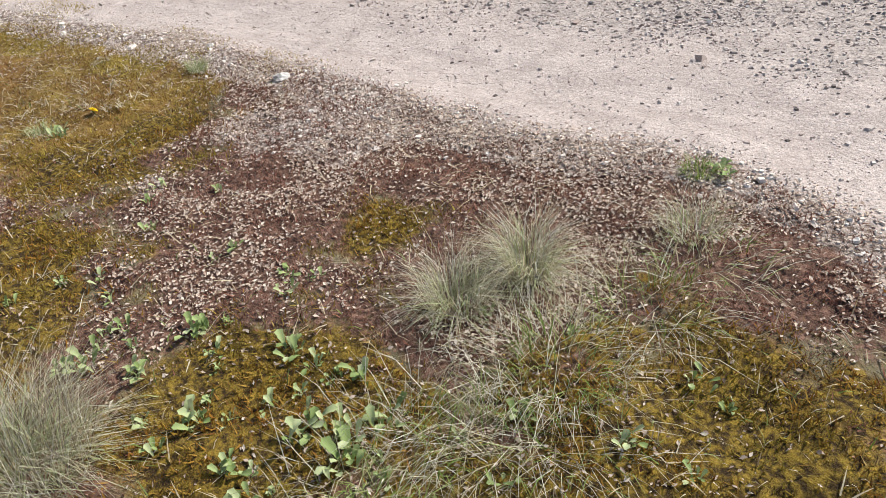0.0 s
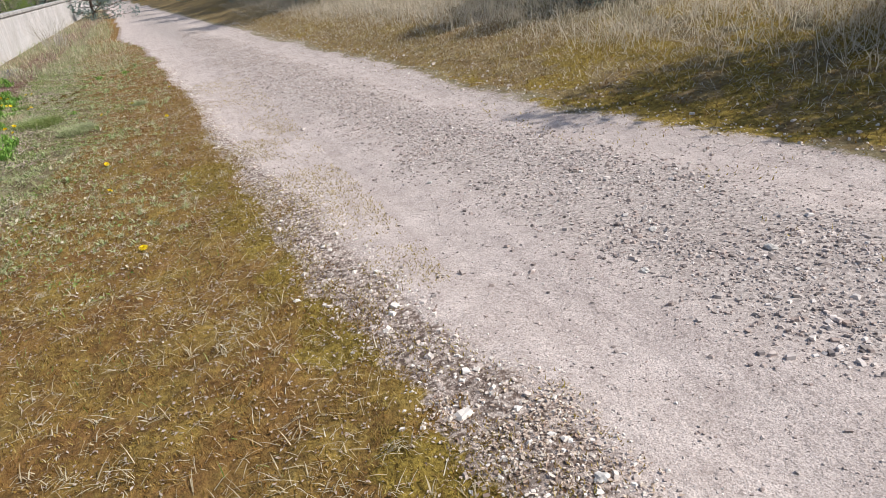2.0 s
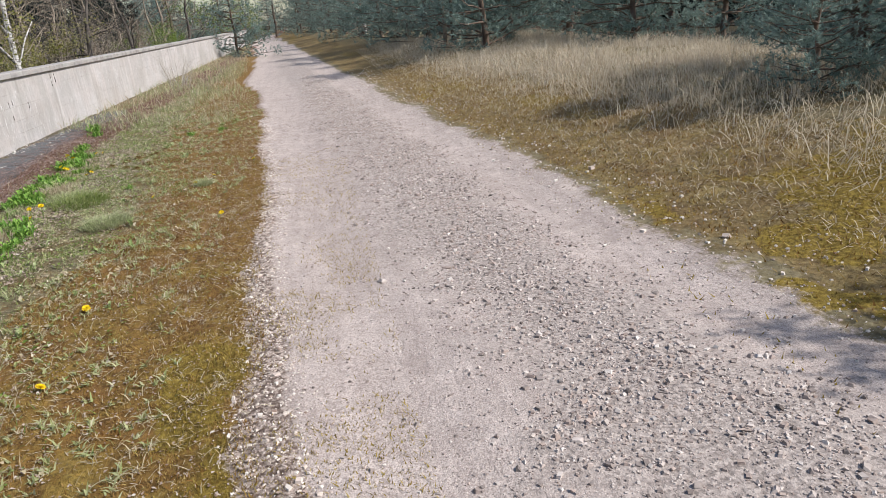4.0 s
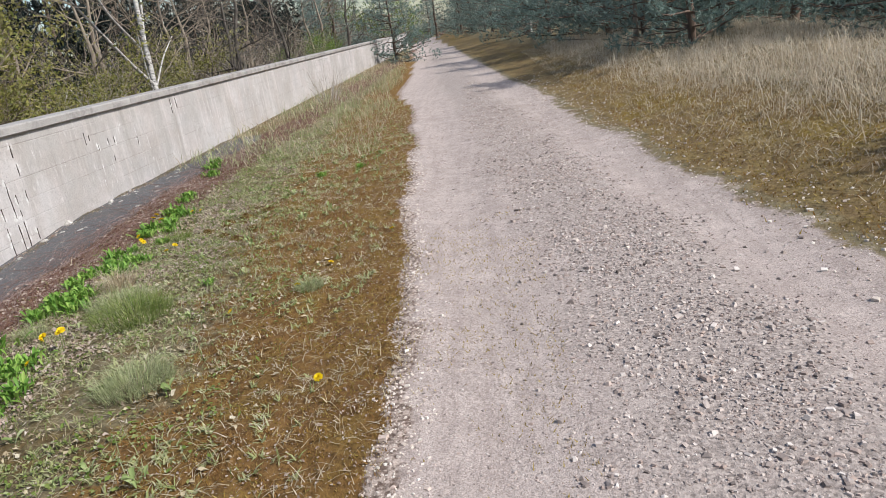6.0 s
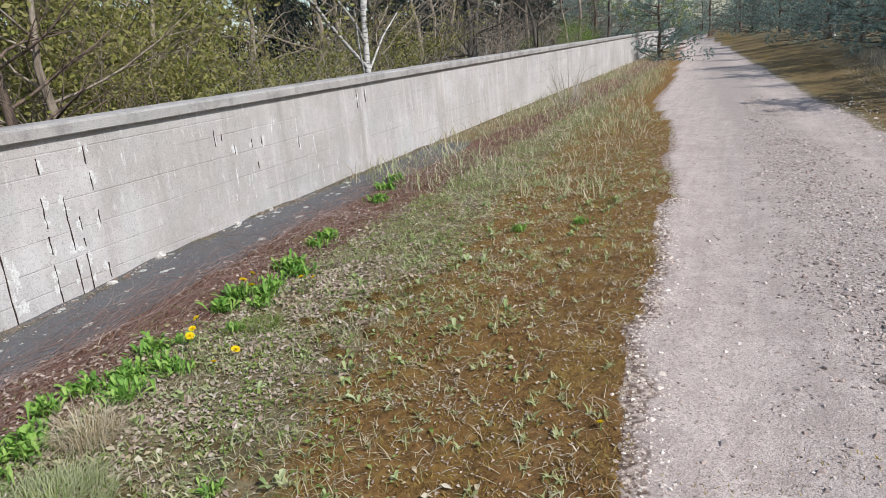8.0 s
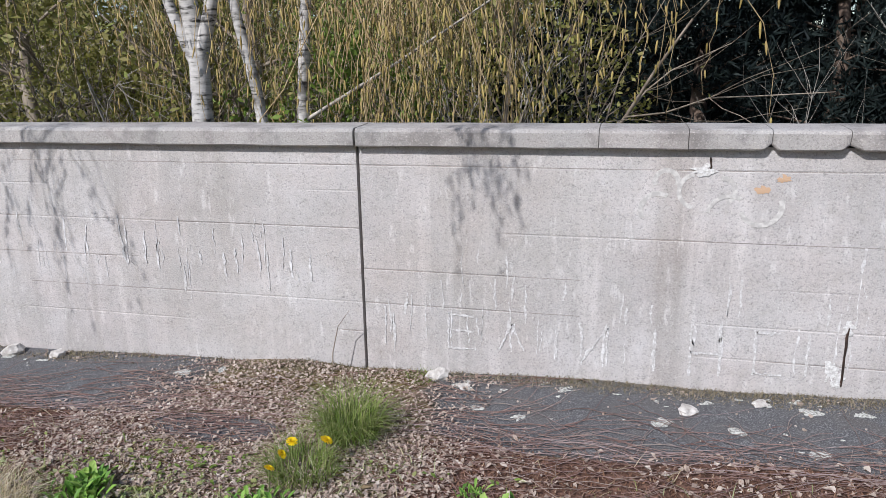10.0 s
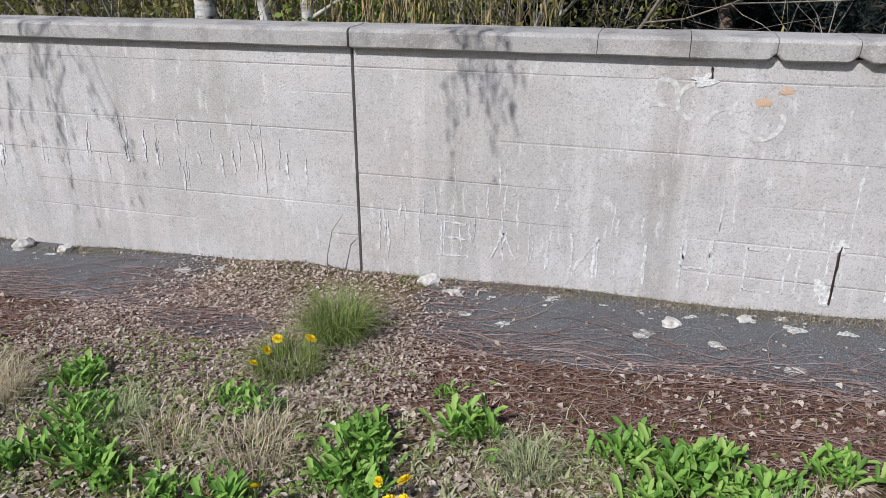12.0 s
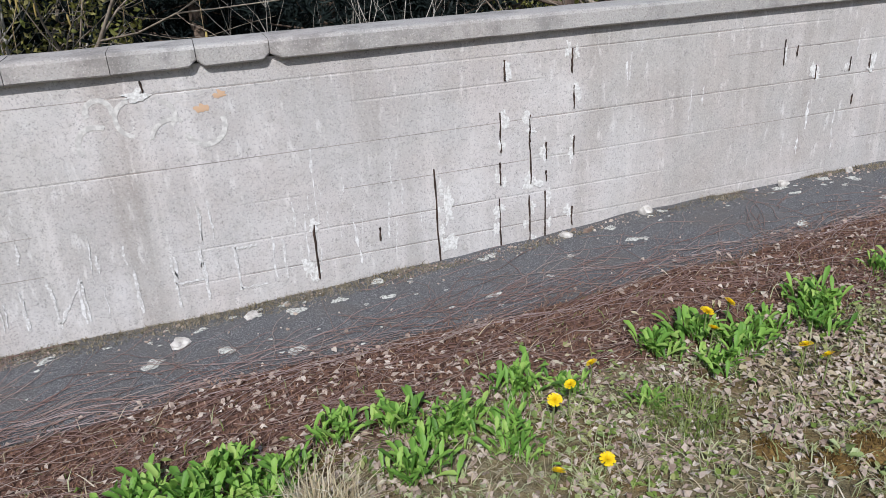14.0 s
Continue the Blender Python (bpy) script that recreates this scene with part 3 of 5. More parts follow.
p = sow(300000, -27, 1.2, 2.0, 5.8, lambda x, y: zones(x, y)["gravel"] * nearer(x) * (0.25 + 0.75 * step(0.3, 0.65, fnoise(x, y, 0.35, 70))))
stuff("gravel", stones_mesh("gravel", p, np.minimum(0.024, 0.0046 * np.exp(rng.normal(0.5, 0.55, len(p)))), STONE, flat=0.42), "loose pinkish grey crushed gravel down the middle of the track", "gravel")
p = sow(26000, -20, 1.2, 2.0, 5.8, lambda x, y: np.clip(zones(x, y)["gravel"] + 0.06 * zones(x, y)["track"], 0, 1) * step(0.42, 0.66, fnoise(x, y, 0.5, 72)))
stuff("gravel", stones_mesh("coarse_gravel", p, np.clip(0.0095 * np.exp(rng.normal(0.1, 0.4, len(p))), 0.006, 0.03), STONE, flat=0.6), "coarse broken stones strewn along the middle of the track", "gravel")
p = sow(150000, -22, 1.2, 1.4, 6.2, lambda x, y: zones(x, y)["track"] * nearer(x) * (0.25 + 0.75 * fnoise(x, y, 0.6, 71)))
stuff("grit", stones_mesh("grit", p, 0.0034 * np.exp(rng.normal(0.35, 0.5, len(p))), STONE, flat=0.42), "fine pale grit pressed into the sandy wheel tracks", "gravel")
p = sow(100000, -18, 1.2, 1.2, 2.9, lambda x, y: zones(x, y)["chips"] * np.interp(x, [-20, -10, 0], [0.4, 0.9, 1.0]))
stuff("stone_chips", stones_mesh("stone_chips", p, 0.0036 * np.exp(rng.normal(0.5, 0.5, len(p))), CHIP, flat=0.42), "pale stone chips along the edge of the track", "gravel")
p = sow(22000, -26, 1.2, 3.2, 7.0, lambda x, y: step(-0.5, 0.0, y - track_right(x)) * (1 - step(0.1, 0.9, y - track_right(x))))
stuff("stone_chips", stones_mesh("stone_chips_far", p, 0.006 * np.exp(rng.normal(0.4, 0.45, len(p))), CHIP), "pale stone chips along the far edge of the track", "gravel")

p = sow(420000, -20, 1.2, -0.9, 2.6, lambda x, y: step(0.35, 0.6, zones(x, y)["moss"] + 0.9 * (fnoise(x, y, 0.22, 140) - 0.5)) * (1 - 0.75 * zones(x, y)["olive"]) * clumps(x, y) * np.interp(x, [-20, -14, -10, 0], [0.25, 0.8, 1, 1]))
stuff("moss", shoots_mesh("moss", p, (0.006, 0.022), (0.003, 0.008), MOSS), "low ochre and olive moss on the verge", "moss")
p = sow(90000, -14, 1.2, 0.6, 2.6, lambda x, y: zones(x, y)["gold"])
stuff("moss", shoots_mesh("gold_moss", p, (0.006, 0.02), (0.003, 0.007), GOLD_MOSS), "bright yellow-green moss beside the track edge", "moss")
p = sow(14000, -24, 0, 4.0, 7.5, lambda x, y: zones(x, y)["gold"])
stuff("moss", shoots_mesh("gold_moss_far", p, (0.010, 0.03), (0.005, 0.012), GOLD_MOSS), "yellow-green moss along the foot of the bank", "moss")
p = sow(40000, -24, 0, 4.0, 7.5, lambda x, y: zones(x, y)["far_moss"])
stuff("moss", shoots_mesh("moss_far", p, (0.012, 0.035), (0.006, 0.014), MOSS), "low ochre moss along the foot of the bank", "moss")
p = sow(150000, -4.2, 1.2, 0.2, 2.7, lambda x, y: zones(x, y)["red"] * clumps(x, y, 0.07, 430))
stuff("red_moss", shoots_mesh("red_moss", p, (0.006, 0.02), (0.003, 0.007), RUSTY), "dark red-brown dried moss and stonecrop", "moss")
p = sow(60000, -20, -8, -1.75, -0.7, zone("red"))
stuff("red_moss", shoots_mesh("red_moss_wall", p, (0.006, 0.02), (0.004, 0.01), MAT), "red-brown mat of dried moss beside the asphalt", "moss")
p = sow(110000, -4.4, 1.2, 0.4, 2.6, lambda x, y: np.clip(zones(x, y)["red"] ** 3 + 0.5 * zones(x, y)["chips"], 0, 1) * (0.15 + 0.75 * step(0.45, 0.58, fnoise(x, y, 0.4, 75))))
stuff("leaf_flakes", flakes_mesh("leaf_flakes", p, rng.uniform(0.004, 0.011, len(p)), FLAKE, curl=0.35), "pale dry leaf flakes over the dark moss", "litter")

p = sow(150000, -24, 1.2, -1.4, 2.2, lambda x, y: (verge(x, y) + 0.3 * zones(x, y)["moss"]) * (1 - 0.7 * zones(x, y)["olive"]) * clumps(x, y, 0.14, 410) * np.interp(x, [-24, -16, -8, 0], [0.3, 0.9, 0.9, 0.8]))
stuff("dry_straw", blades_mesh("dry_straw", p + np.array([0, 0, 0.004]), (0.03, 0.12), (0.0018, 0.005), (1.15, 1.6), DRY, bend=0.15), "short dry straw lying on the verge", "grass")
p = sow(60000, -24, 1.2, -1.3, 1.6, lambda x, y: verge(x, y) * step(0.36, 0.62, fnoise(x, y, 0.8, 81)))
stuff("grass", blades_mesh("grass", p, (0.02, 0.07), (0.002, 0.0055), (0.2, 1.2), GRASS), "sparse short green grass among dry straw", "grass")
p = sow(60000, -22, 1.2, -0.8, 2.2, lambda x, y: zones(x, y)["moss"] * (0.25 + 0.75 * step(0.4, 0.6, fnoise(x, y, 0.35, 191))))
stuff("leaf_flakes", flakes_mesh("moss_flakes", p, rng.uniform(0.003, 0.011, len(p)), LITTER), "crumbs of dry leaf and straw caught in the moss", "litter")
p = sow(130000, -4.2, 1.2, -0.6, 2.4, lambda x, y: zones(x, y)["olive"] * clumps(x, y, 0.11, 420))
stuff("moss", shoots_mesh("olive_moss", p, (0.008, 0.03), (0.003, 0.008), OLIVE_MOSS), "deep olive-green and gold moss cushions", "moss")
p = sow(12000, -24, 1.2, -0.4, 2.2, zone("moss"))
stuff("grass", blades_mesh("grass_in_moss", p, (0.015, 0.05), (0.0018, 0.004), (0.4, 1.4), DRY), "stray short blades standing in the moss", "grass")
p = sow(60000, -20, -7, -1.9, 0.5, lambda x, y: np.clip(verge(x, y) + 0.25 * zones(x, y)["red"], 0, 1) * (1 - 0.75 * step(-0.7, 0.3, y)) * step(0.3, 0.55, fnoise(x, y, 0.7, 91)))
stuff("dead_leaves", flakes_mesh("dead_leaves", p, rng.uniform(0.006, 0.022, len(p)), LITTER), "bleached dead leaves littered beside the weeds", "litter")
p = sow(16000, -18, -8, -2.1, -1.45, lambda x, y: 0.05 + step(-1.92, -2.12, y) * step(0.35, 0.6, fnoise(x, y, 0.3, 97)))
stuff("wall_foot_debris", stones_mesh("wall_foot_debris", p, 0.003 * np.exp(rng.normal(0.3, 0.6, len(p))), LITTER), "crumbs of concrete along the foot of the wall", "debris")
p = sow(60000, -22, -8, -2.13, -1.95, lambda x, y: step(0.34, 0.62, fnoise(x, y * 3, 0.4, 95)) * step(-1.95, -2.12, y))
stuff("wall_foot_weeds", blades_mesh("wall_foot_weeds", p, (0.008, 0.032), (0.002, 0.005), (0.4, 1.5), FOOT), "scrubby moss and stems at the foot of the wall", "moss")


p = sow(7000, -16.5, -9.5, -1.0, 0.1, lambda x, y: verge(x, y) * step(0.44, 0.62, fnoise(x, y, 0.45, 93)))
stuff("dead_leaves", flakes_mesh("broad_leaves", p + np.array([0, 0, 0.006]), rng.uniform(0.009, 0.023, len(p)), LITTER, curl=0.5), "broad bleached dead leaves drifted round the weeds", "litter")
p = sow(9000, -12.1, -10.2, -2.1, -0.9, lambda x, y: 1 - 0.85 * zones(x, y)["asphalt"])
stuff("dead_leaves", flakes_mesh("joint_leaves", p + np.array([0, 0, 0.004]), rng.uniform(0.005, 0.015, len(p)), LITTER), "bleached dead leaves heaped by the wall joint", "litter")


def runners(n, x0, x1, y0, y1, seed, wander=0.42, knots=(5, 12), material=STEMS):
    """Thin reddish stems trailing along the ground."""
    r = np.random.default_rng(seed)
    t = Tubes(3)
    for _ in range(n):
        x, y = r.uniform(x0, x1), r.uniform(y0, y1)
        a = r.choice([0.12, math.pi + 0.12]) + r.normal(0, wander)
        k = r.integers(*knots)
        hs = a + np.cumsum(r.normal(0, 0.5 * wander, k))
        px = x + np.cumsum(np.cos(hs)) * 0.055
        py = np.clip(y + np.cumsum(np.sin(hs)) * 0.055, WALL_Y + 0.03, 0.2)
        t.add(np.stack([px, py, ground_z(px, py) + 0.006 + 0.008 * r.random(k)], -1), np.linspace(0.0017, 0.0009, k))
    return t.mesh("runner_stems", material)


stuff("runner_stems", runners(2300, -20, -8, -1.66, -0.8, 5), "thin red-brown runner stems matted beside the asphalt", "stems")
stuff("runner_stems", runners(260, -12.2, -10.0, -2.05, -1.1, 8), "thin reddish stems tangled by the wall joint", "stems")
stuff("runner_stems", runners(170, -19, -8, -1.54, -1.36, 9, 0.16, (9, 22), EDGE_STEMS), "long bleached runner stems lying along the asphalt edge", "stems")
stuff("runner_stems", runners(70, -18, -8, -2.05, -1.4, 6), "thin bare stems straying over the asphalt", "stems")

p = sow(36000, -24, -7, -1.3, 1.0, lambda x, y: verge(x, y) * step(0.42, 0.6, fnoise(x, y, 0.45, 183)))
stuff("grass", blades_mesh("grass_fescue", p, (0.03, 0.10), (0.002, 0.005), (0.2, 1.3), FESCUE), "grey-green fescue spread through the dry verge", "grass")
p = sow(30000, -26, -7, -1.0, 1.0, lambda x, y: verge(x, y) * step(0.45, 0.62, fnoise(x, y, 0.5, 187)))
stuff("small_leaves", flakes_mesh("small_leaves", p + np.array([0, 0, 0.008]), rng.uniform(0.006, 0.018, len(p)), FESCUE), "tiny grey-green leaves of low verge plants", "weeds")

p = sow(46000, -26, -6, -1.2, 1.1, lambda x, y: np.clip(verge(x, y) + 0.15 * zones(x, y)["moss"], 0, 1) * step(0.42, 0.6, fnoise(x, y, 0.4, 211)))
stuff("small_leaves", flakes_mesh("green_leaves", p + np.array([0, 0, 0.01]), rng.uniform(0.006, 0.02, len(p)), GRASS), "small fresh green leaves of low verge plants", "weeds")
p = sow(26000, -26, -6, -1.2, 1.2, lambda x, y: np.clip(verge(x, y) + 0.2 * zones(x, y)["moss"], 0, 1) * step(0.5, 0.66, fnoise(x, y, 0.3, 217)))
stuff("leaf_flakes", flakes_mesh("straw_flakes", p + np.array([0, 0, 0.008]), rng.uniform(0.008, 0.024, len(p)), DRY), "pale clumps of broken straw on the verge", "litter")

# low plants scattered through the verge, a few narrow leaves to each
c = sow(5200, -20, -7, -0.9, 1.5, lambda x, y: np.clip(verge(x, y) + 0.35 * zones(x, y)["moss"], 0, 1) * (0.2 + 0.8 * step(0.40, 0.60, fnoise(x, y, 0.6, 231))))
p = np.repeat(c, 9, 0) + np.concatenate([rng.normal(0, 0.009, (9 * len(c), 2)), np.full((9 * len(c), 1), 0.003)], 1)
stuff("low_plants", blades_mesh("low_plants", p, (0.02, 0.06), (0.005, 0.012), (0.5, 1.35), VERGE_LEAF, bend=0.4), "small grey-green leafy plants dotted through the verge", "weeds")
c = sow(2600, -20, -3.5, -0.6, 2.0, lambda x, y: zones(x, y)["moss"] * step(0.42, 0.62, fnoise(x, y, 0.5, 233)))
p = np.repeat(c, 7, 0) + np.concatenate([rng.normal(0, 0.012, (7 * len(c), 2)), np.full((7 * len(c), 1), 0.004)], 1)
stuff("straw_tufts", blades_mesh("straw_tufts", p, (0.02, 0.07), (0.003, 0.007), (0.6, 1.5), DRY, bend=0.5), "little bleached straw tufts caught in the moss", "grass")

# dry grass on the bank
p = sow(210000, -34, -2, 4.6, 12, lambda x, y: step(0.9, 2.4, y - track_right(x)) * (0.3 + 0.7 * step(0.35, 0.6, fnoise(x, y, 1.3, 101))) * np.interp(x, [-34, -20, -8, -2], [0.35, 0.8, 1, 0.7]))
stuff("bank_grass", blades_mesh("bank_grass", p, (0.08, 0.36), (0.004, 0.010), (0.2, 1.4), BANK), "tall bleached dry grass covering the bank", "grass")
p = sow(60000, -34, -2, 4.0, 8.5, lambda x, y: step(0.3, 0.8, y - track_right(x)) * (1 - step(1.6, 2.6, y - track_right(x))))
stuff("bank_grass", blades_mesh("bank_foot_grass", p, (0.04, 0.14), (0.003, 0.007), (0.7, 1.5), BANK), "short dry grass at the foot of the bank", "grass")
p = sow(16000, -60, -18, -2.0, 0.8, lambda x, y: (1 - step(-0.5, -0.1, y - track_left(x))) * step(0.3, 0.6, fnoise(x, y, 1.5, 103)))
stuff("verge_grass", blades_mesh("verge_grass", p, (0.06, 0.28), (0.005, 0.012), (0.1, 1.1), FESCUE), "grey-green rough grass farther along the verge", "grass")
p = sow(9000, -60, -18, -2.0, 0.8, lambda x, y: (1 - step(-0.5, -0.1, y - track_left(x))))
stuff("verge_grass", blades_mesh("verge_dry_grass", p, (0.06, 0.3), (0.005, 0.012), (0.1, 1.2), DRY), "bleached rough grass farther along the verge", "grass")


# ---- grass tussocks ----
def tussock(x, y, radius, height, n, material, label, seed, lean=(0.15, 1.25), width=(0.002, 0.0048)):
    r = np.random.default_rng(seed)
    a, d = r.uniform(0, 2 * np.pi, n), radius * np.sqrt(r.random(n))
    base = np.stack([d * np.cos(a), d * np.sin(a), np.full(n, -0.008)], -1)
    me = blades_mesh("tussock", base, height, width, lean, material, r, 0.8, a + r.normal(0, 0.7, n))
    ob = tagged(new("grass_tussock", me), label, "grass tussock", "grass tussocks")
    ob.location = (x, y, float(ground_z(x, y)))
    return ob


for k, (x, y, rad, h0, h1, n) in enumerate([(-1.0, 1.58, 0.07, 0.12, 0.34, 420), (-1.12, 1.34, 0.09, 0.10, 0.30, 340), (-0.62, 2.06, 0.09, 0.06, 0.20, 150), (-1.72, 0.16, 0.20, 0.12, 0.40, 850)]):
    tussock(x, y, rad, (h0, h1), int(1.7 * n), TUFT, "bleached straw-coloured grass tussock on the mossy verge", 300 + k, width=(0.001, 0.0027))
    tussock(x + 0.02, y - 0.02, rad * 0.8, (h0, h1 * 0.8), n // 3, FESCUE, "grey-green blades sprouting through a dry tussock", 320 + k)
for k, (x, y, n) in enumerate([(-0.72, 1.25, 330), (-0.78, 0.95, 330), (-0.62, 1.62, 230), (-0.95, 0.8, 240), (-0.55, 1.9, 150), (-0.9, 0.6, 260), (-0.6, 1.05, 200)]):
    tussock(x, y, 0.22, (0.06, 0.30), n, TUFT, "flattened mat of pale dead grass on the moss", 340 + k, (0.9, 1.58), (0.001, 0.0028))
    tussock(x + 0.05, y, 0.17, (0.05, 0.15), n // 3, GRASS, "fresh green blades in a mat of dead grass", 360 + k)
for k, (x, y, rad, h, n, mat) in enumerate([(-11.59, -1.40, 0.11, 0.30, 800, GRASS), (-11.50, -1.1, 0.13, 0.2, 520, GRASS), (-11.66, -0.56, 0.13, 0.2, 300, DRY), (-11.35, -0.55, 0.10, 0.16, 180, DRY),
                                             (-11.08, -0.62, 0.09, 0.13, 500, FESCUE), (-11.64, 0.39, 0.2, 0.15, 1100, FESCUE), (-12.7, -0.12, 0.26, 0.18, 1500, GRASS), (-12.95, -0.3, 0.22, 0.17, 1100, FESCUE),
                                             (-12.75, 1.08, 0.09, 0.1, 420, FESCUE), (-13.35, -0.55, 0.12, 0.22, 500, DRY), (-12.55, -0.72, 0.08, 0.16, 220, FESCUE), (-10.5, -0.55, 0.16, 0.24, 700, DRY), (-3.55, 2.18, 0.05, 0.12, 150, FESCUE),
                                             (-3.7, 1.3, 0.06, 0.10, 130, FESCUE), (-11.72, -2.03, 0.07, 0.07, 160, GRASS), (-0.74, 2.42, 0.05, 0.1, 120, GRASS), (-14.6, -0.55, 0.12, 0.12, 380, GRASS)]):
    look_of = {DRY: "bleached dry grass tuft among the weeds", FESCUE: "fine grey-green fescue tuft on the verge", GRASS: "fresh green grass tuft among dead leaves"}[mat]
    tussock(x, y, rad, (0.4 * h, h), n, mat, look_of, 400 + k, (0.05, 0.9))

# ---- leafy weeds and dandelions ----
LEAF = Mat("weed_leaf", 0.5)
leaf_c = LEAF.ramp(LEAF.each(), [(0.0, (0.08, 0.18, 0.03)), (0.35, (0.16, 0.32, 0.055)), (0.7, (0.25, 0.43, 0.08)), (1.0, (0.36, 0.50, 0.13))])
LEAF.color(leaf_c).thin(0.3, leaf_c)
PALE = Mat("downy_leaf", 0.7)
pale_c = PALE.ramp(PALE.each(), [(0.0, (0.19, 0.26, 0.085)), (0.5, (0.33, 0.41, 0.165)), (1.0, (0.47, 0.52, 0.29))])
PALE.color(pale_c).thin(0.25, pale_c)
PETAL = many("dandelion_petal", [(0.88, 0.60, 0.008), (0.92, 0.72, 0.015)], 0.6, 0.2)
STALK = Mat("flower_stalk", 0.6).color((0.16, 0.20, 0.07)).m


def leaf_mesh(seed, material, slim=0.13, arch=0.9):
    """One arching obovate leaf a metre long, to be scaled, folded along its midrib."""
    r = np.random.default_rng(seed)
    t = np.linspace(0, 1, 8)
    ang = 1.05 - arch * t ** 1.3 * r.uniform(0.9, 1.2)
    x, z = np.concatenate([[0], np.cumsum(np.cos(ang[1:]))]) / 7, np.concatenate([[0], np.cumsum(np.sin(ang[1:]))]) / 7
    w = slim * (0.18 + 1.5 * t ** 1.5 * np.sqrt(np.clip(1 - t ** 4, 0, 1))) * (1 + 0.12 * np.sin(t * 21 + seed))
    w[-1] = 0.012
    v = np.concatenate([np.stack([x, s * w, z + 0.35 * abs(s) * w], -1)[:, None] for s in (-1, -0.5, 0, 0.5, 1)], 1).reshape(-1, 3)
    return raw_mesh("leaf", v, grid_faces(8, 5), material, True)


GREEN_LEAVES = [leaf_mesh(k, LEAF.m, 0.078 + 0.012 * k, 0.35 + 0.28 * k) for k in range(4)]
PALE_LEAVES = [leaf_mesh(20 + k, PALE.m, 0.17, 0.6 + 0.3 * k) for k in range(3)]


def rosette(x, y, size, n, leaves, label, seed, group="weeds by the wall"):
    r = np.random.default_rng(seed)
    ob = tagged(new("weed_plant"), label, "weed", group)
    ob.location = (x, y, float(ground_z(x, y)))
    wide = 0.40 if leaves is GREEN_LEAVES else 0.25
    for k in range(n):
        leaf = part("leaf", leaves[k % len(leaves)], ob)
        rank = k / n
        s = size * r.uniform(0.55, 1.15) * (1 - 0.3 * rank)
        leaf.matrix_basis = pose(r.normal(0, wide) * size, r.normal(0, wide) * size, -0.004, 0, -35 * rank + r.normal(0, 9), k * 137.5 + r.normal(0, 14)) @ Matrix.Diagonal((s, s, s, 1))
    return ob


W = "bright green leafy weed rosette among dead leaves"
for k, (x, y, size, n) in enumerate([(-10.78, -0.78, 0.17, 22), (-10.95, -0.6, 0.17, 20), (-11.18, -0.36, 0.17, 22), (-10.92, -0.28, 0.16, 20), (-11.47, -0.32, 0.13, 16), (-11.52, -0.82, 0.15, 16), (-11.40, -0.86, 0.12, 12), (-11.7, -0.33, 0.18, 18), (-12.0, -0.72, 0.19, 24), (-12.08, -0.5, 0.18, 20), (-11.95, -0.55, 0.15, 14), (-12.33, -0.86, 0.19, 26), (-12.18, -1.06, 0.09, 9), (-12.85, -0.86, 0.17, 18), (-13.02, -0.8, 0.2, 24), (-13.2, -0.72, 0.18, 20), (-12.95, -0.66, 0.18, 18), (-13.48, -0.95, 0.16, 18), (-13.68, -0.92, 0.17, 18), (-13.66, -0.66, 0.17, 18)] +
        [(-13.88, -0.84, 0.18, 22), (-14.02, -0.72, 0.15, 18), (-14.15, -0.93, 0.17, 20), (-14.75, -0.92, 0.17, 20), (-14.92, -0.95, 0.18, 22), (-15.05, -0.82, 0.17, 20), (-14.88, -0.75, 0.15, 16), (-15.5, -0.95, 0.19, 22), (-15.4, -0.82, 0.16, 16), (-16.2, -1.05, 0.17, 18), (-17.4, -1.2, 0.18, 18), (-17.9, -1.35, 0.18, 18), (-18.3, -1.45, 0.18, 16), (-16.8, 0.36, 0.12, 16), (-17.1, 0.78, 0.12, 14), (-13.2, 0.24, 0.09, 12), (-8.6, -0.6, 0.17, 16), (-9.3, -0.5, 0.16, 16), (-11.02, -0.44, 0.16, 16), (-11.3, -0.3, 0.14, 12)] +
        [(-13.12, -0.9, 0.16, 16), (-13.28, -0.82, 0.15, 14), (-13.78, -0.78, 0.16, 16), (-14.3, -0.86, 0.13, 12), (-15.2, -0.88, 0.15, 14), (-14.0, -0.62, 0.13, 12), (-14.52, -0.66, 0.12, 10), (-15.98, -1.02, 0.15, 14), (-12.02, -0.64, 0.17, 16)]):
    rosette(x, y, size * 0.66, int(n * 4.8), GREEN_LEAVES, W, 500 + k)
pr = np.random.default_rng(44)
spots = [(-1.0, 0.67, 0.09), (-1.16, 0.70, 0.085), (-1.75, 0.56, 0.075), (-1.42, 0.90, 0.07), (-1.76, 0.79, 0.07), (-1.5, 0.62, 0.05), (-1.25, 0.5, 0.07), (-0.78, 0.6, 0.08), (-0.66, 2.46, 0.07), (-0.42, 1.12, 0.06), (-3.55, 1.32, 0.08)]
spots += [(pr.uniform(-2.7, -0.2), pr.uniform(0.4, 1.5), pr.uniform(0.03, 0.06)) for _ in range(40)]
spots += [(pr.uniform(-2.0, -0.9), pr.uniform(0.35, 0.95), pr.uniform(0.045, 0.08)) for _ in range(22)]
for k, (x, y, size) in enumerate(spots):
    rosette(x, y, size, 9 if size < 0.06 else 14, PALE_LEAVES, "small pale green downy seedling rooted in moss", 600 + k, "seedlings in the moss")
spots = [(pr.uniform(-18, -9), pr.uniform(-0.5, 1.0), pr.uniform(0.035, 0.085)) for _ in range(120)]
for k, (x, y, size) in enumerate(spots):
    rosette(x, y, size, 8, PALE_LEAVES, "small grey-green rosette in dry verge grass", 700 + k, "small rosettes on the verge")


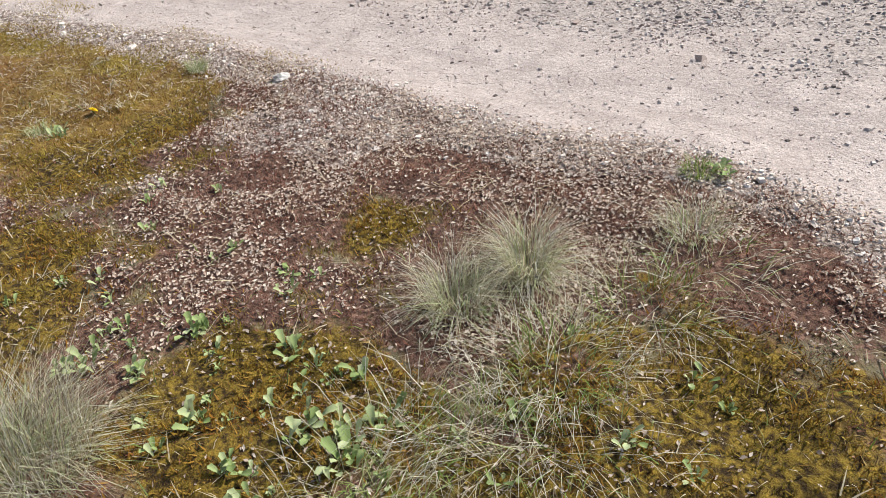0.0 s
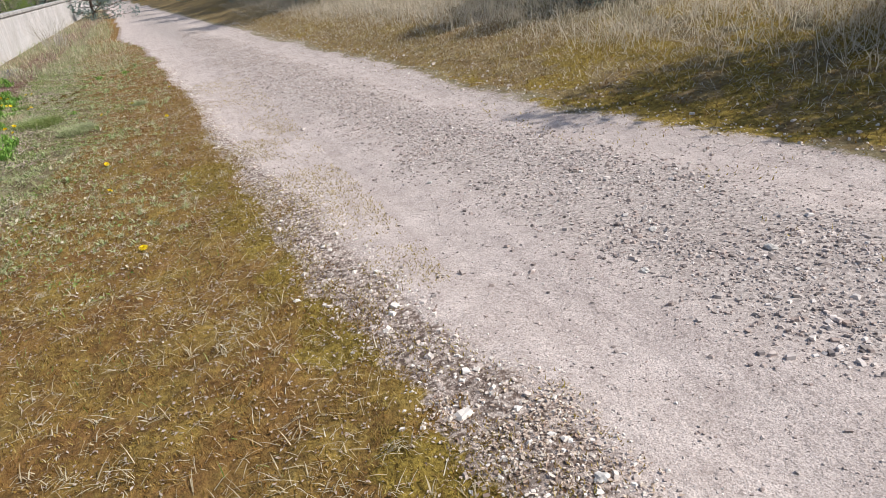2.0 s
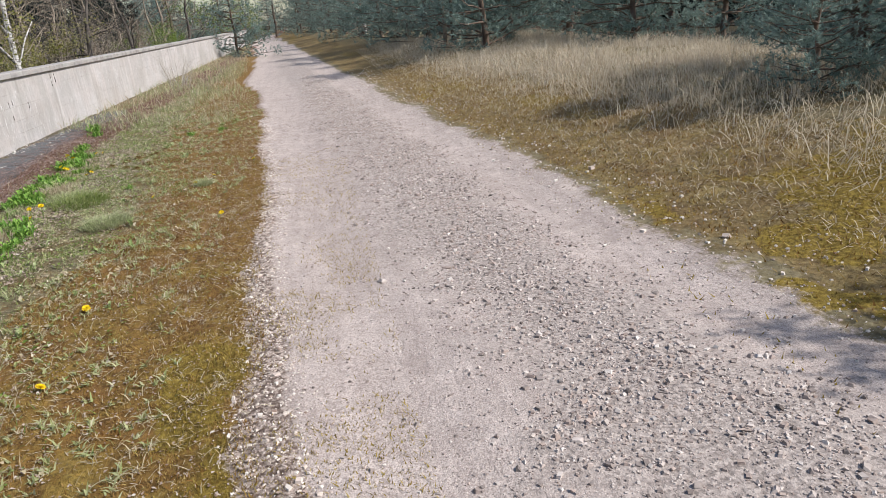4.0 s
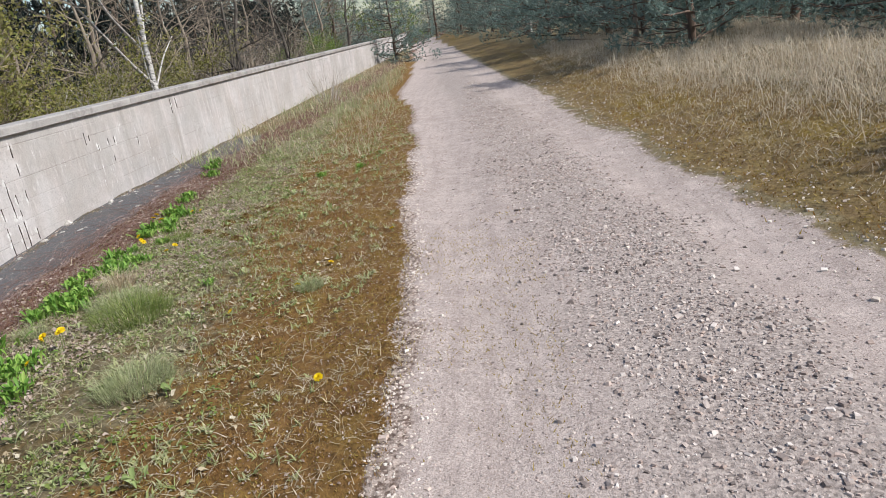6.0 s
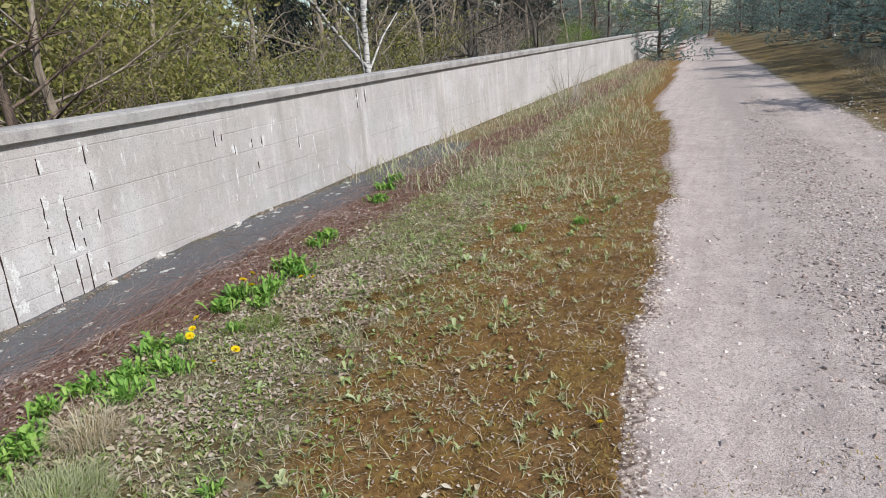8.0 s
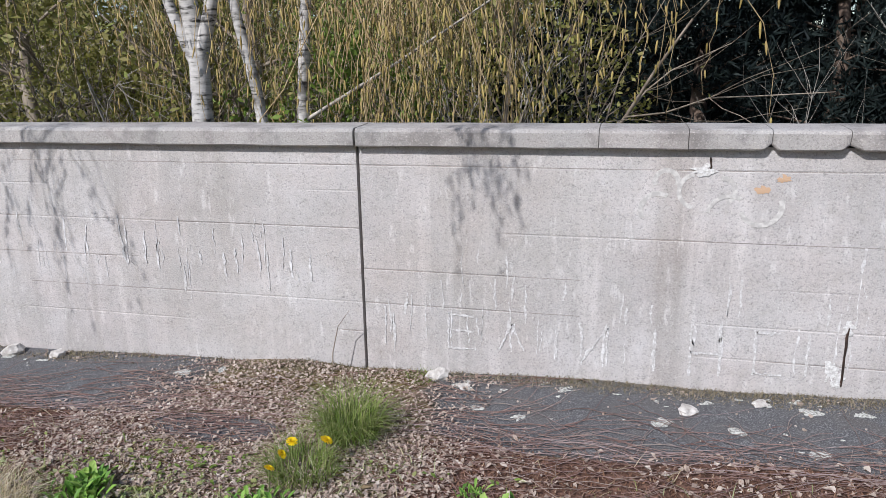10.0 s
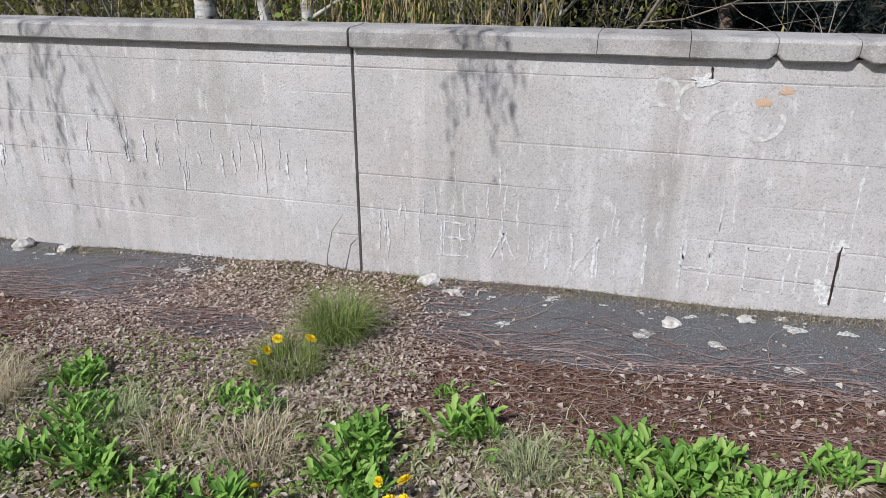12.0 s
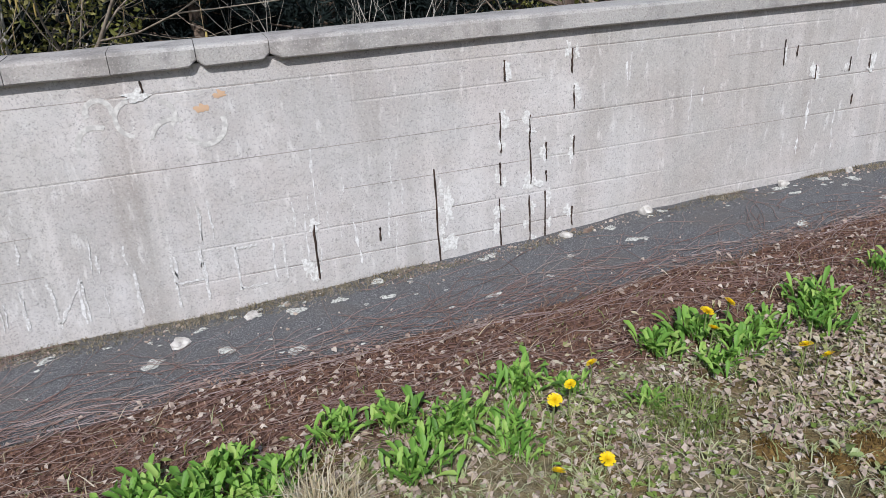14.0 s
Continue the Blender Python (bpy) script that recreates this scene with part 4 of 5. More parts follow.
def flower_mesh():
    v, f, n = [], [], 0
    r = np.random.default_rng(3)
    for ring, (count, tilt, length) in enumerate([(20, 0.15, 0.021), (18, 0.5, 0.018), (14, 0.9, 0.014), (8, 1.25, 0.010)]):
        for k in range(count):
            a = 2 * math.pi * (k + 0.5 * ring) / count + r.normal(0, 0.08)
            d = Vector((math.cos(a) * math.cos(tilt), math.sin(a) * math.cos(tilt), math.sin(tilt)))
            s = Vector((-math.sin(a), math.cos(a), 0)) * 0.0026
            c = Vector((0, 0, 0.0))
            v += [c - s * 0.5, c + s * 0.5, c + d * length + s, c + d * length - s]
            f.append((n, n + 1, n + 2, n + 3))
            n += 4
    return raw_mesh("flower_head", v, f, PETAL)


FLOWER = flower_mesh()


def stalk_mesh(h):
    t = Tubes(5)
    t.add([(0.012, 0, -0.01), (0.004, 0, h * 0.5), (0, 0, h)], [0.0024, 0.002, 0.002])
    t.add([(0, 0, h - 0.012), (0, 0, h - 0.006), (0, 0, h)], [0.002, 0.006, 0.0055])
    return t.mesh("stalk", STALK)


STALKS = {h: stalk_mesh(h) for h in (0.025, 0.07, 0.13)}
for k, (x, y, h, s) in enumerate([(-3.63, 1.56, 0.025, 1.0), (-11.46, -1.11, 0.13, 1), (-11.46, -1.02, 0.13, 0.9), (-11.59, -1.14, 0.13, 1.2), (-11.46, -0.92, 0.13, 0.9), (-11.84, -0.29, 0.13, 1), (-12.24, -0.44, 0.13, 1.1), (-12.23, -0.33, 0.13, 1.1), (-12.27, -0.34, 0.13, 1.1), (-12.17, -0.41, 0.13, 0.6), (-14.93, -0.9, 0.13, 1.25), (-15.05, -0.92, 0.13, 1.25), (-14.88, -0.8, 0.13, 1.25), (-15.1, -0.58, 0.13, 1.2), (-15.12, -0.5, 0.13, 1.1), (-14.37, -0.8, 0.13, 1.0), (-14.24, -0.72, 0.13, 0.9), (-14.15, -0.66, 0.13, 1.1), (-14.2, -0.42, 0.07, 1.1), (-13.32, 1.11, 0.025, 1.1)] +
        [(-12.76, 1.0, 0.025, 1), (-13.98, 1.5, 0.025, 1), (-14.04, -0.43, 0.07, 1), (-12.5, 0.62, 0.025, 1.1), (-11.44, 1.40, 0.025, 1.1), (-6.86, 1.15, 0.025, 1.2), (-9.45, 0.82, 0.025, 1.1), (-8.44, 0.89, 0.025, 1.1)]):
    ob = tagged(new("dandelion"), "open yellow dandelion flower on a short stalk", "flower", "dandelions")
    part("stalk", STALKS[h], ob)
    head = part("flower_head", FLOWER, ob, "bright yellow dandelion head")
    head.matrix_basis = pose(0, 0, h, -34 + 12 * math.sin(k * 2.1), 14 * math.cos(k * 1.7), k * 40)
    ob.matrix_basis = pose(x, y, float(ground_z(x, y))) @ Matrix.Diagonal((1.1 * s, 1.1 * s, 1, 1))

# ---- moss cushions ----
CUSHION = Mat("brown_moss", 0.95)
cush = CUSHION.noise(70, 5)
CUSHION.color(CUSHION.ramp(cush, [(0.35, (0.06, 0.035, 0.014)), (0.62, (0.20, 0.125, 0.04))])).bump(cush, 0.8, 0.01)
CUSHION_SHOOTS = many("brown_moss_shoots", [(0.08, 0.045, 0.016), (0.20, 0.12, 0.035), (0.28, 0.19, 0.06)], 0.9, 0.2)


def moss_cushion(x, y, radius, seed):
    r = np.random.default_rng(seed)
    th, ph = np.meshgrid(np.linspace(0, math.pi / 2, 6), np.linspace(0, 2 * math.pi, 15)[:-1], indexing="ij")
    rr = radius * (1 + 0.18 * r.normal(size=th.shape) * np.sin(th))
    dome = np.stack([rr * np.sin(th) * np.cos(ph), rr * np.sin(th) * np.sin(ph), 0.5 * rr * np.cos(th) - 0.012], -1)
    ob = tagged(new("moss_cushion"), "rounded brown moss cushion on the verge", "moss", "moss cushions")
    part("cushion", raw_mesh("cushion", dome.reshape(-1, 3), grid_faces(6, 14, True)[:, ::-1], CUSHION.m, True), ob)
    pick = dome.reshape(-1, 3)[r.integers(0, dome.size // 3, 420)] + r.normal(0, 0.006, (420, 3))
    tagged(part("fuzz", shoots_mesh("fuzz", pick, (0.006, 0.016), (0.003, 0.006), CUSHION_SHOOTS, r), ob), kind="stuff")
    ob.location = (x, y, float(ground_z(x, y)))


for k, (x, y, rad) in enumerate([(-14.72, -0.32, 0.06), (-14.85, -0.2, 0.07), (-15.02, -0.22, 0.085), (-14.55, -0.12, 0.06), (-14.95, -0.05, 0.07), (-15.2, -0.1, 0.08), (-14.4, 0.05, 0.06), (-15.35, 0.1, 0.08), (-14.7, 0.12, 0.07)]):
    moss_cushion(x, y, rad, 1300 + k)

# ---- single stones ----
ROCK = Mat("pale_rock", 0.9)
rock_n = ROCK.noise(30, 5)
ROCK.color(ROCK.ramp(rock_n, [(0.35, (0.36, 0.33, 0.30)), (0.65, (0.64, 0.61, 0.57))])).bump(rock_n, 0.5, 0.01)


def rock(x, y, size, squash, seed, label):
    bm = bmesh.new()
    bmesh.ops.create_icosphere(bm, subdivisions=2, radius=size / 2)
    for v in bm.verts:
        k = 1 + 0.55 * noise.noise(v.co * (2.6 / size) + Vector((seed, 0, 0)))
        v.co = Vector((v.co.x * k * 1.25, v.co.y * k, v.co.z * k * squash))
    me = bpy.data.meshes.new("stone")
    bm.to_mesh(me)
    bm.free()
    me.materials.append(ROCK.m)
    ob = tagged(new("stone", me), label, "stone", "single stones")
    ob.matrix_basis = pose(x, y, float(ground_z(x, y)) + size * squash * 0.25, 0, 0, seed * 50)


for k, (x, y, s, q) in enumerate([(-2.97, 2.29, 0.075, 0.6), (-3.75, 2.43, 0.038, 0.8), (-6.66, 2.98, 0.035, 0.6), (-4.59, 3.85, 0.045, 0.6), (-3.4, 3.46, 0.05, 0.6), (-5.1, 3.6, 0.04, 0.5), (-4.75, 3.3, 0.04, 0.5)]):
    rock(x, y, s, q, k + 1, "pale angular stone lying on the gravel track")
for k, (x, y, s, q) in enumerate([(-11.8, -2.06, 0.085, 0.9), (-9.2, -2.04, 0.10, 0.8), (-15.45, -2.06, 0.065, 1), (-16.4, -2.07, 0.05, 1), (-16.9, -2.07, 0.045, 1), (-12.98, -1.88, 0.08, 0.35), (-14.95, -2.04, 0.06, 0.5), (-9.5, -2.05, 0.07, 0.8), (-13.3, -2.0, 0.06, 0.4), (-11.95, -1.98, 0.06, 0.3)]):
    rock(x, y, s, q, k + 11, "lichen-whitened stone at the foot of the wall")

# lichen discs on the asphalt
LICHEN = Mat("pale_lichen", 0.95)
lich = LICHEN.noise(90, 4)
LICHEN.color(LICHEN.ramp(lich, [(0.4, (0.22, 0.22, 0.20)), (0.55, (0.56, 0.56, 0.52))]))
lr = np.random.default_rng(12)
for k in range(110):
    x, y = (lr.uniform(-18.5, -11.9), -2.06 + 0.6 * lr.random() ** 1.8) if k > 16 else (lr.uniform(-11, -9), lr.uniform(-2.0, -1.6))
    rad = 0.007 + 0.035 * lr.random() ** 2
    a = np.linspace(0, 2 * np.pi, 15)[:-1]
    rr = lr.normal(size=14)
    rr = rad * (1 + 0.22 * (rr + np.roll(rr, 1)))
    px, py = x + rr * np.cos(a), y + 0.8 * rr * np.sin(a)
    ring = np.stack([px, py, ground_z(px, py) + 0.003], -1)
    mid = np.array([[x, y, float(ground_z(x, y)) + 0.006]])
    f = np.stack([np.arange(14), (np.arange(14) + 1) % 14, np.full(14, 14)], -1)
    tagged(new("lichen_patch", raw_mesh("lichen_patch", np.concatenate([ring, mid]), f, LICHEN.m)), "round pale grey lichen patch on dark asphalt", "lichen", "lichen patches")

# ---- marks on the wall ----
RUST = Mat("rusty_bar", 0.9)
RUST.color(RUST.ramp(RUST.noise(60), [(0.4, (0.025, 0.018, 0.015)), (0.7, (0.085, 0.05, 0.035))]))
SPALL = Mat("spalled_concrete", 0.95)
sp = SPALL.noise(70, 4)
SPALL.color(SPALL.ramp(sp, [(0.35, (0.50, 0.48, 0.46)), (0.6, (0.74, 0.73, 0.71))])).bump(sp, 0.6, 0.006)
LIME = Mat("lime_bloom", 0.95)
LIME.color(LIME.ramp(LIME.noise(50), [(0.42, (0.52, 0.50, 0.49)), (0.60, (0.74, 0.73, 0.72))]))
THIN_LIME = Mat("thin_lime_bloom", 0.95)
THIN_LIME.color(THIN_LIME.ramp(THIN_LIME.noise(80, 4), [(0.42, (0.49, 0.47, 0.455)), (0.60, (0.68, 0.67, 0.66))]))
FACE = WALL_Y + 0.0022


def blotch(name, x, z, w, h, material, seed, lift=0.0):
    """A flat ragged patch on the face of the wall."""
    r = np.random.default_rng(seed)
    a = np.linspace(0, 2 * np.pi, 19)[:-1]
    k = 1 + 0.3 * r.normal(size=18)
    ring = np.stack([x + w / 2 * k * np.cos(a), np.full(18, FACE + lift), z + h / 2 * k * np.sin(a)], -1)
    mid = np.array([[x, FACE + lift + 0.001, z]])
    f = np.stack([(np.arange(18) + 1) % 18, np.arange(18), np.full(18, 18)], -1)
    part(name, raw_mesh(name, np.concatenate([ring, mid]), f, material), wall)


def drip(x, z0, z1, w, seed, material=LIME):
    r = np.random.default_rng(seed)
    n = 10
    z = np.linspace(z0, z1, n)
    c = x + np.cumsum(r.normal(0, 0.003, n))
    half = w / 2 * r.uniform(0.05, 1.0, n) * (0.4 + 0.9 * np.sin(np.linspace(0.3, 2.8, n)))
    v = np.stack([np.stack([c - half, np.full(n, FACE), z], -1), np.stack([c + half, np.full(n, FACE), z], -1)], 1).reshape(-1, 3)
    part("lime_streak", raw_mesh("lime_streak", v, grid_faces(n, 2), material.m), wall, "white lime streak")


def bar(x, z0, z1, seed):
    t = Tubes(6)
    r = np.random.default_rng(seed)
    z = np.linspace(z0, z1, 7)
    t.add(np.stack([x + r.normal(0, 0.0018, 7), np.full(7, FACE + 0.0005), z], -1), 0.0048 * r.uniform(0.55, 1.2, 7))
    part("exposed_bar", t.mesh("exposed_bar", RUST.m), wall, "dark rusted reinforcing bar showing through")
    if z1 - z0 > 0.07:
        for j in range(2 + int((z1 - z0) / 0.16)):
            blotch("spall", x + r.choice([-0.02, 0.016]) + r.normal(0, 0.008), r.uniform(z0, z1), r.uniform(0.02, 0.05), r.uniform(0.03, 0.09), SPALL.m, seed * 7 + j, 0.0012)


for k, (x, z0, z1) in enumerate([(-13.65, 0.06, 0.34), (-14.27, 0.02, 0.52), (-14.61, 0.05, 0.31), (-14.62, 0.38, 0.5), (-14.63, 0.55, 0.75), (-14.66, 0.90, 1.0), (-14.78, 0.04, 0.3), (-14.79, 0.36, 0.62), (-14.79, 0.58, 0.72), (-14.87, 0.02, 0.31),
                                 (-14.88, 0.36, 0.42), (-14.88, 0.48, 0.57), (-15.03, 0.09, 0.2), (-15.04, 0.48, 0.58), (-15.04, 0.72, 0.84), (-15.03, 0.90, 1.02), (-16.36, 0.80, 0.94), (-16.45, 0.84, 0.9), (-16.9, 0.52, 0.58), (-16.6, 0.70, 0.78),
                                 (-16.85, 0.72, 0.8), (-17.0, 0.72, 0.8), (-13.97, 0.2, 0.27), (-8.88, 0.33, 0.72), (-8.62, 0.16, 0.64), (-9.06, 0.40, 0.49), (-8.86, 0.08, 0.2), (-13.03, 1.03, 1.08), (-18.9, 0.85, 1.05), (-19.1, 0.9, 1.05), (-17.6, 0.6, 0.72)]):
    bar(x, z0, z1, 800 + k)
for k, (x, z, w, h) in enumerate([(-13.0, 1.02, 0.10, 0.05), (-14.33, 0.3, 0.06, 0.18), (-14.33, 0.12, 0.08, 0.1), (-13.6, 0.12, 0.05, 0.12), (-14.8, 0.36, 0.12, 0.05), (-8.8, 0.05, 0.1, 0.09), (-9.08, 0.42, 0.05, 0.1)]):
    blotch("spall", x, z, w, h, SPALL.m, 860 + k, 0.0015)
ORANGE = Mat("faded_orange_paint", 0.9).color((0.56, 0.38, 0.25)).m
blotch("paint_spot", -13.25, 0.94, 0.06, 0.035, ORANGE, 1)
blotch("paint_spot", -13.33, 0.99, 0.055, 0.03, ORANGE, 2)
for k, (x, z0, z1, w) in enumerate([(-11.85, 0.10, 0.30, 0.010), (-11.94, 0.13, 0.27, 0.008), (-12.16, 0.10, 0.25, 0.012), (-12.3, 0.10, 0.22, 0.008), (-12.37, 0.08, 0.26, 0.011), (-12.5, 0.06, 0.24, 0.013), (-12.61, 0.06, 0.28, 0.016), (-12.7, 0.08, 0.25, 0.01),
                                    (-12.84, 0.06, 0.26, 0.014), (-13.0, 0.05, 0.30, 0.018), (-13.13, 0.06, 0.32, 0.018), (-13.28, 0.08, 0.3, 0.012), (-13.46, 0.1, 0.32, 0.012), (-13.6, 0.12, 0.4, 0.01), (-13.68, 0.35, 0.7, 0.022), (-13.86, 0.1, 0.32, 0.014),
                                    (-9.6, 0.5, 0.7, 0.014), (-9.75, 0.48, 0.66, 0.016), (-10.0, 0.45, 0.72, 0.02), (-10.12, 0.5, 0.64, 0.018), (-10.2, 0.42, 0.6, 0.014), (-11.0, 0.42, 0.58, 0.016), (-11.1, 0.4, 0.55, 0.014)]):
    drip(x, z0, z1, w, 900 + k)
dr = np.random.default_rng(77)
for k in range(90):
    x, z = (dr.uniform(-11.2, -8.6), dr.uniform(0.45, 0.75)) if k % 2 else (dr.uniform(-14.2, -11.5), dr.uniform(0.25, 0.62))
    drip(x, z - dr.uniform(0.05, 0.24), z, dr.uniform(0.004, 0.016), 1400 + k, THIN_LIME)
for k in range(70):
    x, z = dr.uniform(-30, -15.2), dr.uniform(0.35, 1.0)
    drip(x, z - dr.uniform(0.05, 0.3), z, dr.uniform(0.008, 0.022), 1000 + k)


PAINT = Mat("worn_white_paint", 0.95)
PAINT.color(PAINT.ramp(PAINT.noise(70, 4), [(0.44, (0.50, 0.48, 0.465)), (0.62, (0.72, 0.71, 0.70))]))


def paint_bar(x0, z0, x1, z1, w, seed):
    """A rough white brush bar between two places on the wall."""
    r = np.random.default_rng(seed)
    n = 12
    f = np.linspace(0, 1, n)
    d = np.array([x1 - x0, z1 - z0])
    d = d / np.linalg.norm(d)
    half = w / 2 * r.uniform(0.3, 1.1, n)
    cx, cz = x0 + (x1 - x0) * f + r.normal(0, 0.002, n), z0 + (z1 - z0) * f + r.normal(0, 0.002, n)
    v = np.stack([np.stack([cx - d[1] * half, np.full(n, FACE + 0.0008), cz + d[0] * half], -1), np.stack([cx + d[1] * half, np.full(n, FACE + 0.0008), cz - d[0] * half], -1)], 1).reshape(-1, 3)
    part("paint_bar", raw_mesh("paint_bar", v, grid_faces(n, 2), PAINT.m), wall, "worn white paint bar")


for k, (x0, z0, x1, z1) in enumerate([(-11.84, 0.10, -11.84, 0.29), (-11.84, 0.28, -11.97, 0.27), (-11.84, 0.20, -11.97, 0.19), (-11.84, 0.10, -11.98, 0.10), (-12.10, 0.11, -12.16, 0.25), (-12.16, 0.25, -12.22, 0.11), (-12.38, 0.09, -12.38, 0.25), (-12.5, 0.07, -12.5, 0.25),
                                      (-12.5, 0.08, -12.62, 0.26), (-12.62, 0.07, -12.62, 0.27), (-12.84, 0.06, -12.84, 0.27), (-13.0, 0.06, -13.0, 0.3), (-13.13, 0.06, -13.13, 0.32), (-13.0, 0.17, -13.13, 0.17), (-13.28, 0.08, -13.28, 0.3), (-13.28, 0.09, -13.4, 0.09), (-13.28, 0.29, -13.38, 0.29), (-13.5, 0.1, -13.5, 0.3)]):
    paint_bar(x0, z0, x1, z1, 0.014, 1200 + k)
FADED = Mat("faded_pale_paint", 0.95)
FADED.color(FADED.ramp(FADED.noise(45, 4), [(0.42, (0.47, 0.45, 0.43)), (0.62, (0.64, 0.62, 0.59))]))


def stroke(x, z, radius, a0, a1, w, k):
    """A faded brush stroke, an arc on the wall."""
    a = np.radians(np.linspace(a0, a1, 14))
    rad = np.array([radius - w / 2, radius + w / 2])
    v = np.stack([x - np.cos(a)[:, None] * rad, np.full((14, 2), FACE - 0.001 + 0.0003 * k), z + np.sin(a)[:, None] * rad], -1).reshape(-1, 3)
    part("faded_paint", raw_mesh("faded_paint", v, grid_faces(14, 2), FADED.m), wall, "faded pale paint stroke")


for k, args in enumerate([(-12.85, 0.97, 0.05, -20, 200, 0.022), (-12.82, 0.84, 0.075, 60, 210, 0.022), (-12.98, 0.93, 0.075, 100, 260, 0.02), (-13.08, 0.93, 0.06, -60, 90, 0.02), (-13.25, 0.87, 0.085, -160, 20, 0.022), (-13.12, 0.82, 0.09, 60, 170, 0.018)]):
    stroke(*args, k)

# ---- woods ----
def bark_material(name, low, high, scale=14, stretch=(1, 1, 0.25)):
    m = Mat(name, 0.9)
    n = m.noise(scale, 5, stretch=stretch)
    m.color(m.ramp(n, [(0.35, low), (0.65, high)])).bump(n, 0.8, 0.01)
    return m.m


BARK = bark_material("grey_brown_bark", (0.05, 0.042, 0.036), (0.16, 0.14, 0.12))
TWIG = bark_material("brown_twigs", (0.16, 0.125, 0.095), (0.38, 0.32, 0.25))
TAN_TWIG = bark_material("tan_hanging_twigs", (0.24, 0.17, 0.09), (0.52, 0.40, 0.22))
PALE_TWIG = bark_material("pale_grey_twigs", (0.28, 0.25, 0.21), (0.55, 0.51, 0.45))
PINE_BARK = bark_material("pine_bark", (0.07, 0.05, 0.04), (0.20, 0.145, 0.11))
BIRCH = Mat("birch_bark", 0.75)
lent = BIRCH.noise(9, 5, stretch=(1, 1, 4.5))
BIRCH.color(BIRCH.mix(BIRCH.ramp(BIRCH.noise(2.5, 4, stretch=(1, 1, 2)), [(0.56, 0.0), (0.66, 0.8)]), BIRCH.ramp(lent, [(0.36, (0.05, 0.045, 0.04)), (0.47, (0.48, 0.46, 0.43)), (0.7, (0.66, 0.63, 0.60))]), (0.07, 0.06, 0.055))).bump(lent, 0.4, 0.006)
BIRCH = BIRCH.m
# blue-green needles, paled and blued further: distance haze put into the colour
HAZE_NEEDLE = many("haze_paled_needles", [(0.11, 0.18, 0.165), (0.32, 0.42, 0.37), (0.21, 0.30, 0.265)], 0.5, 0.45)
# near-black needles: the wood's deep shade is put into their colour
SHADE_NEEDLE = many("shade_black_needles", [(0.008, 0.014, 0.014), (0.02, 0.032, 0.028)], 0.7)
OLIVE = many("young_olive_leaves", [(0.18, 0.17, 0.045), (0.29, 0.29, 0.07), (0.38, 0.33, 0.13), (0.22, 0.26, 0.06)], 0.55, 0.35)
SPRING = many("fresh_green_leaves", [(0.12, 0.20, 0.03), (0.20, 0.30, 0.05), (0.28, 0.36, 0.09)], 0.55, 0.35)
CATKIN = many("birch_catkin", [(0.34, 0.25, 0.08), (0.58, 0.46, 0.17), (0.45, 0.33, 0.13)], 0.8, 0.15)


def turn_of(d, a, r):
    """A direction that leaves d by the angle a, any way round."""
    n = np.cross(d, r.normal(size=3))
    n /= np.linalg.norm(n) + 1e-9
    return d * math.cos(a) + n * math.sin(a)


def grow(tubes, start, d, length, radius, depth, r, ends, lift=0.05, kids=4, spread=0.75):
    """A limb with its side branches; gathers the places of the twigs in ends."""
    k = 6 if depth > 1 else 4
    pts = [np.array(start, float)]
    for _ in range(k):
        d = d + r.normal(0, 0.13, 3) + np.array([0, 0, lift])
        d /= np.linalg.norm(d)
        pts.append(pts[-1] + d * length / k)
    rads = np.linspace(radius, radius * 0.35, k + 1)
    tubes.add(pts, rads, 6 if radius > 0.02 else 4 if radius > 0.006 else 3)
    if depth <= 1:
        ends += pts[2:]
    if depth > 0:
        for j in range(kids + (depth > 1)):
            i = r.integers(1 + (k > 4), k + 1)
            grow(tubes, pts[i], turn_of(d, r.uniform(0.5, 1.0) * spread, r), length * r.uniform(0.4, 0.65), rads[i] * 0.6, depth - 1, r, ends, lift, kids, spread)


def leaves_mesh(name, places, per, size, material, r, fuzz=0.08):
    c = np.repeat(np.asarray(places), per, 0)
    n = len(c)
    c = c + r.normal(0, fuzz, (n, 3))
    u = r.normal(size=(n, 3))
    u /= np.linalg.norm(u, axis=1, keepdims=True)
    w = np.cross(u, r.normal(size=(n, 3)))
    w /= np.linalg.norm(w, axis=1, keepdims=True) + 1e-9
    s = r.uniform(*size, n)[:, None]
    v = np.stack([c - u * s, c + w * s * 0.5, c + u * s, c - w * s * 0.5], 1).reshape(-1, 3)
    return raw_mesh(name, v, np.arange(4 * n).reshape(-1, 4), material)


def bush_kit(seed, stems, height, bark, leaf=None, per=2, size=(0.012, 0.028), depth=2):
    r = np.random.default_rng(seed)
    t, ends = Tubes(4), []
    for k in range(stems):
        a = 2 * math.pi * k / stems + r.normal(0, 0.3)
        d = np.array([math.cos(a) * 0.45, math.sin(a) * 0.45, 1.0])
        grow(t, (0.15 * math.cos(a), 0.15 * math.sin(a), -0.1), d / np.linalg.norm(d), height * r.uniform(0.6, 0.9), 0.016 * height / 2, depth, r, ends, 0.02, 5)
    kit = [("branchwork", t.mesh("branchwork", bark))]
    if leaf:
        kit.append(("foliage", leaves_mesh("foliage", ends, per, size, leaf, r)))
    return kit


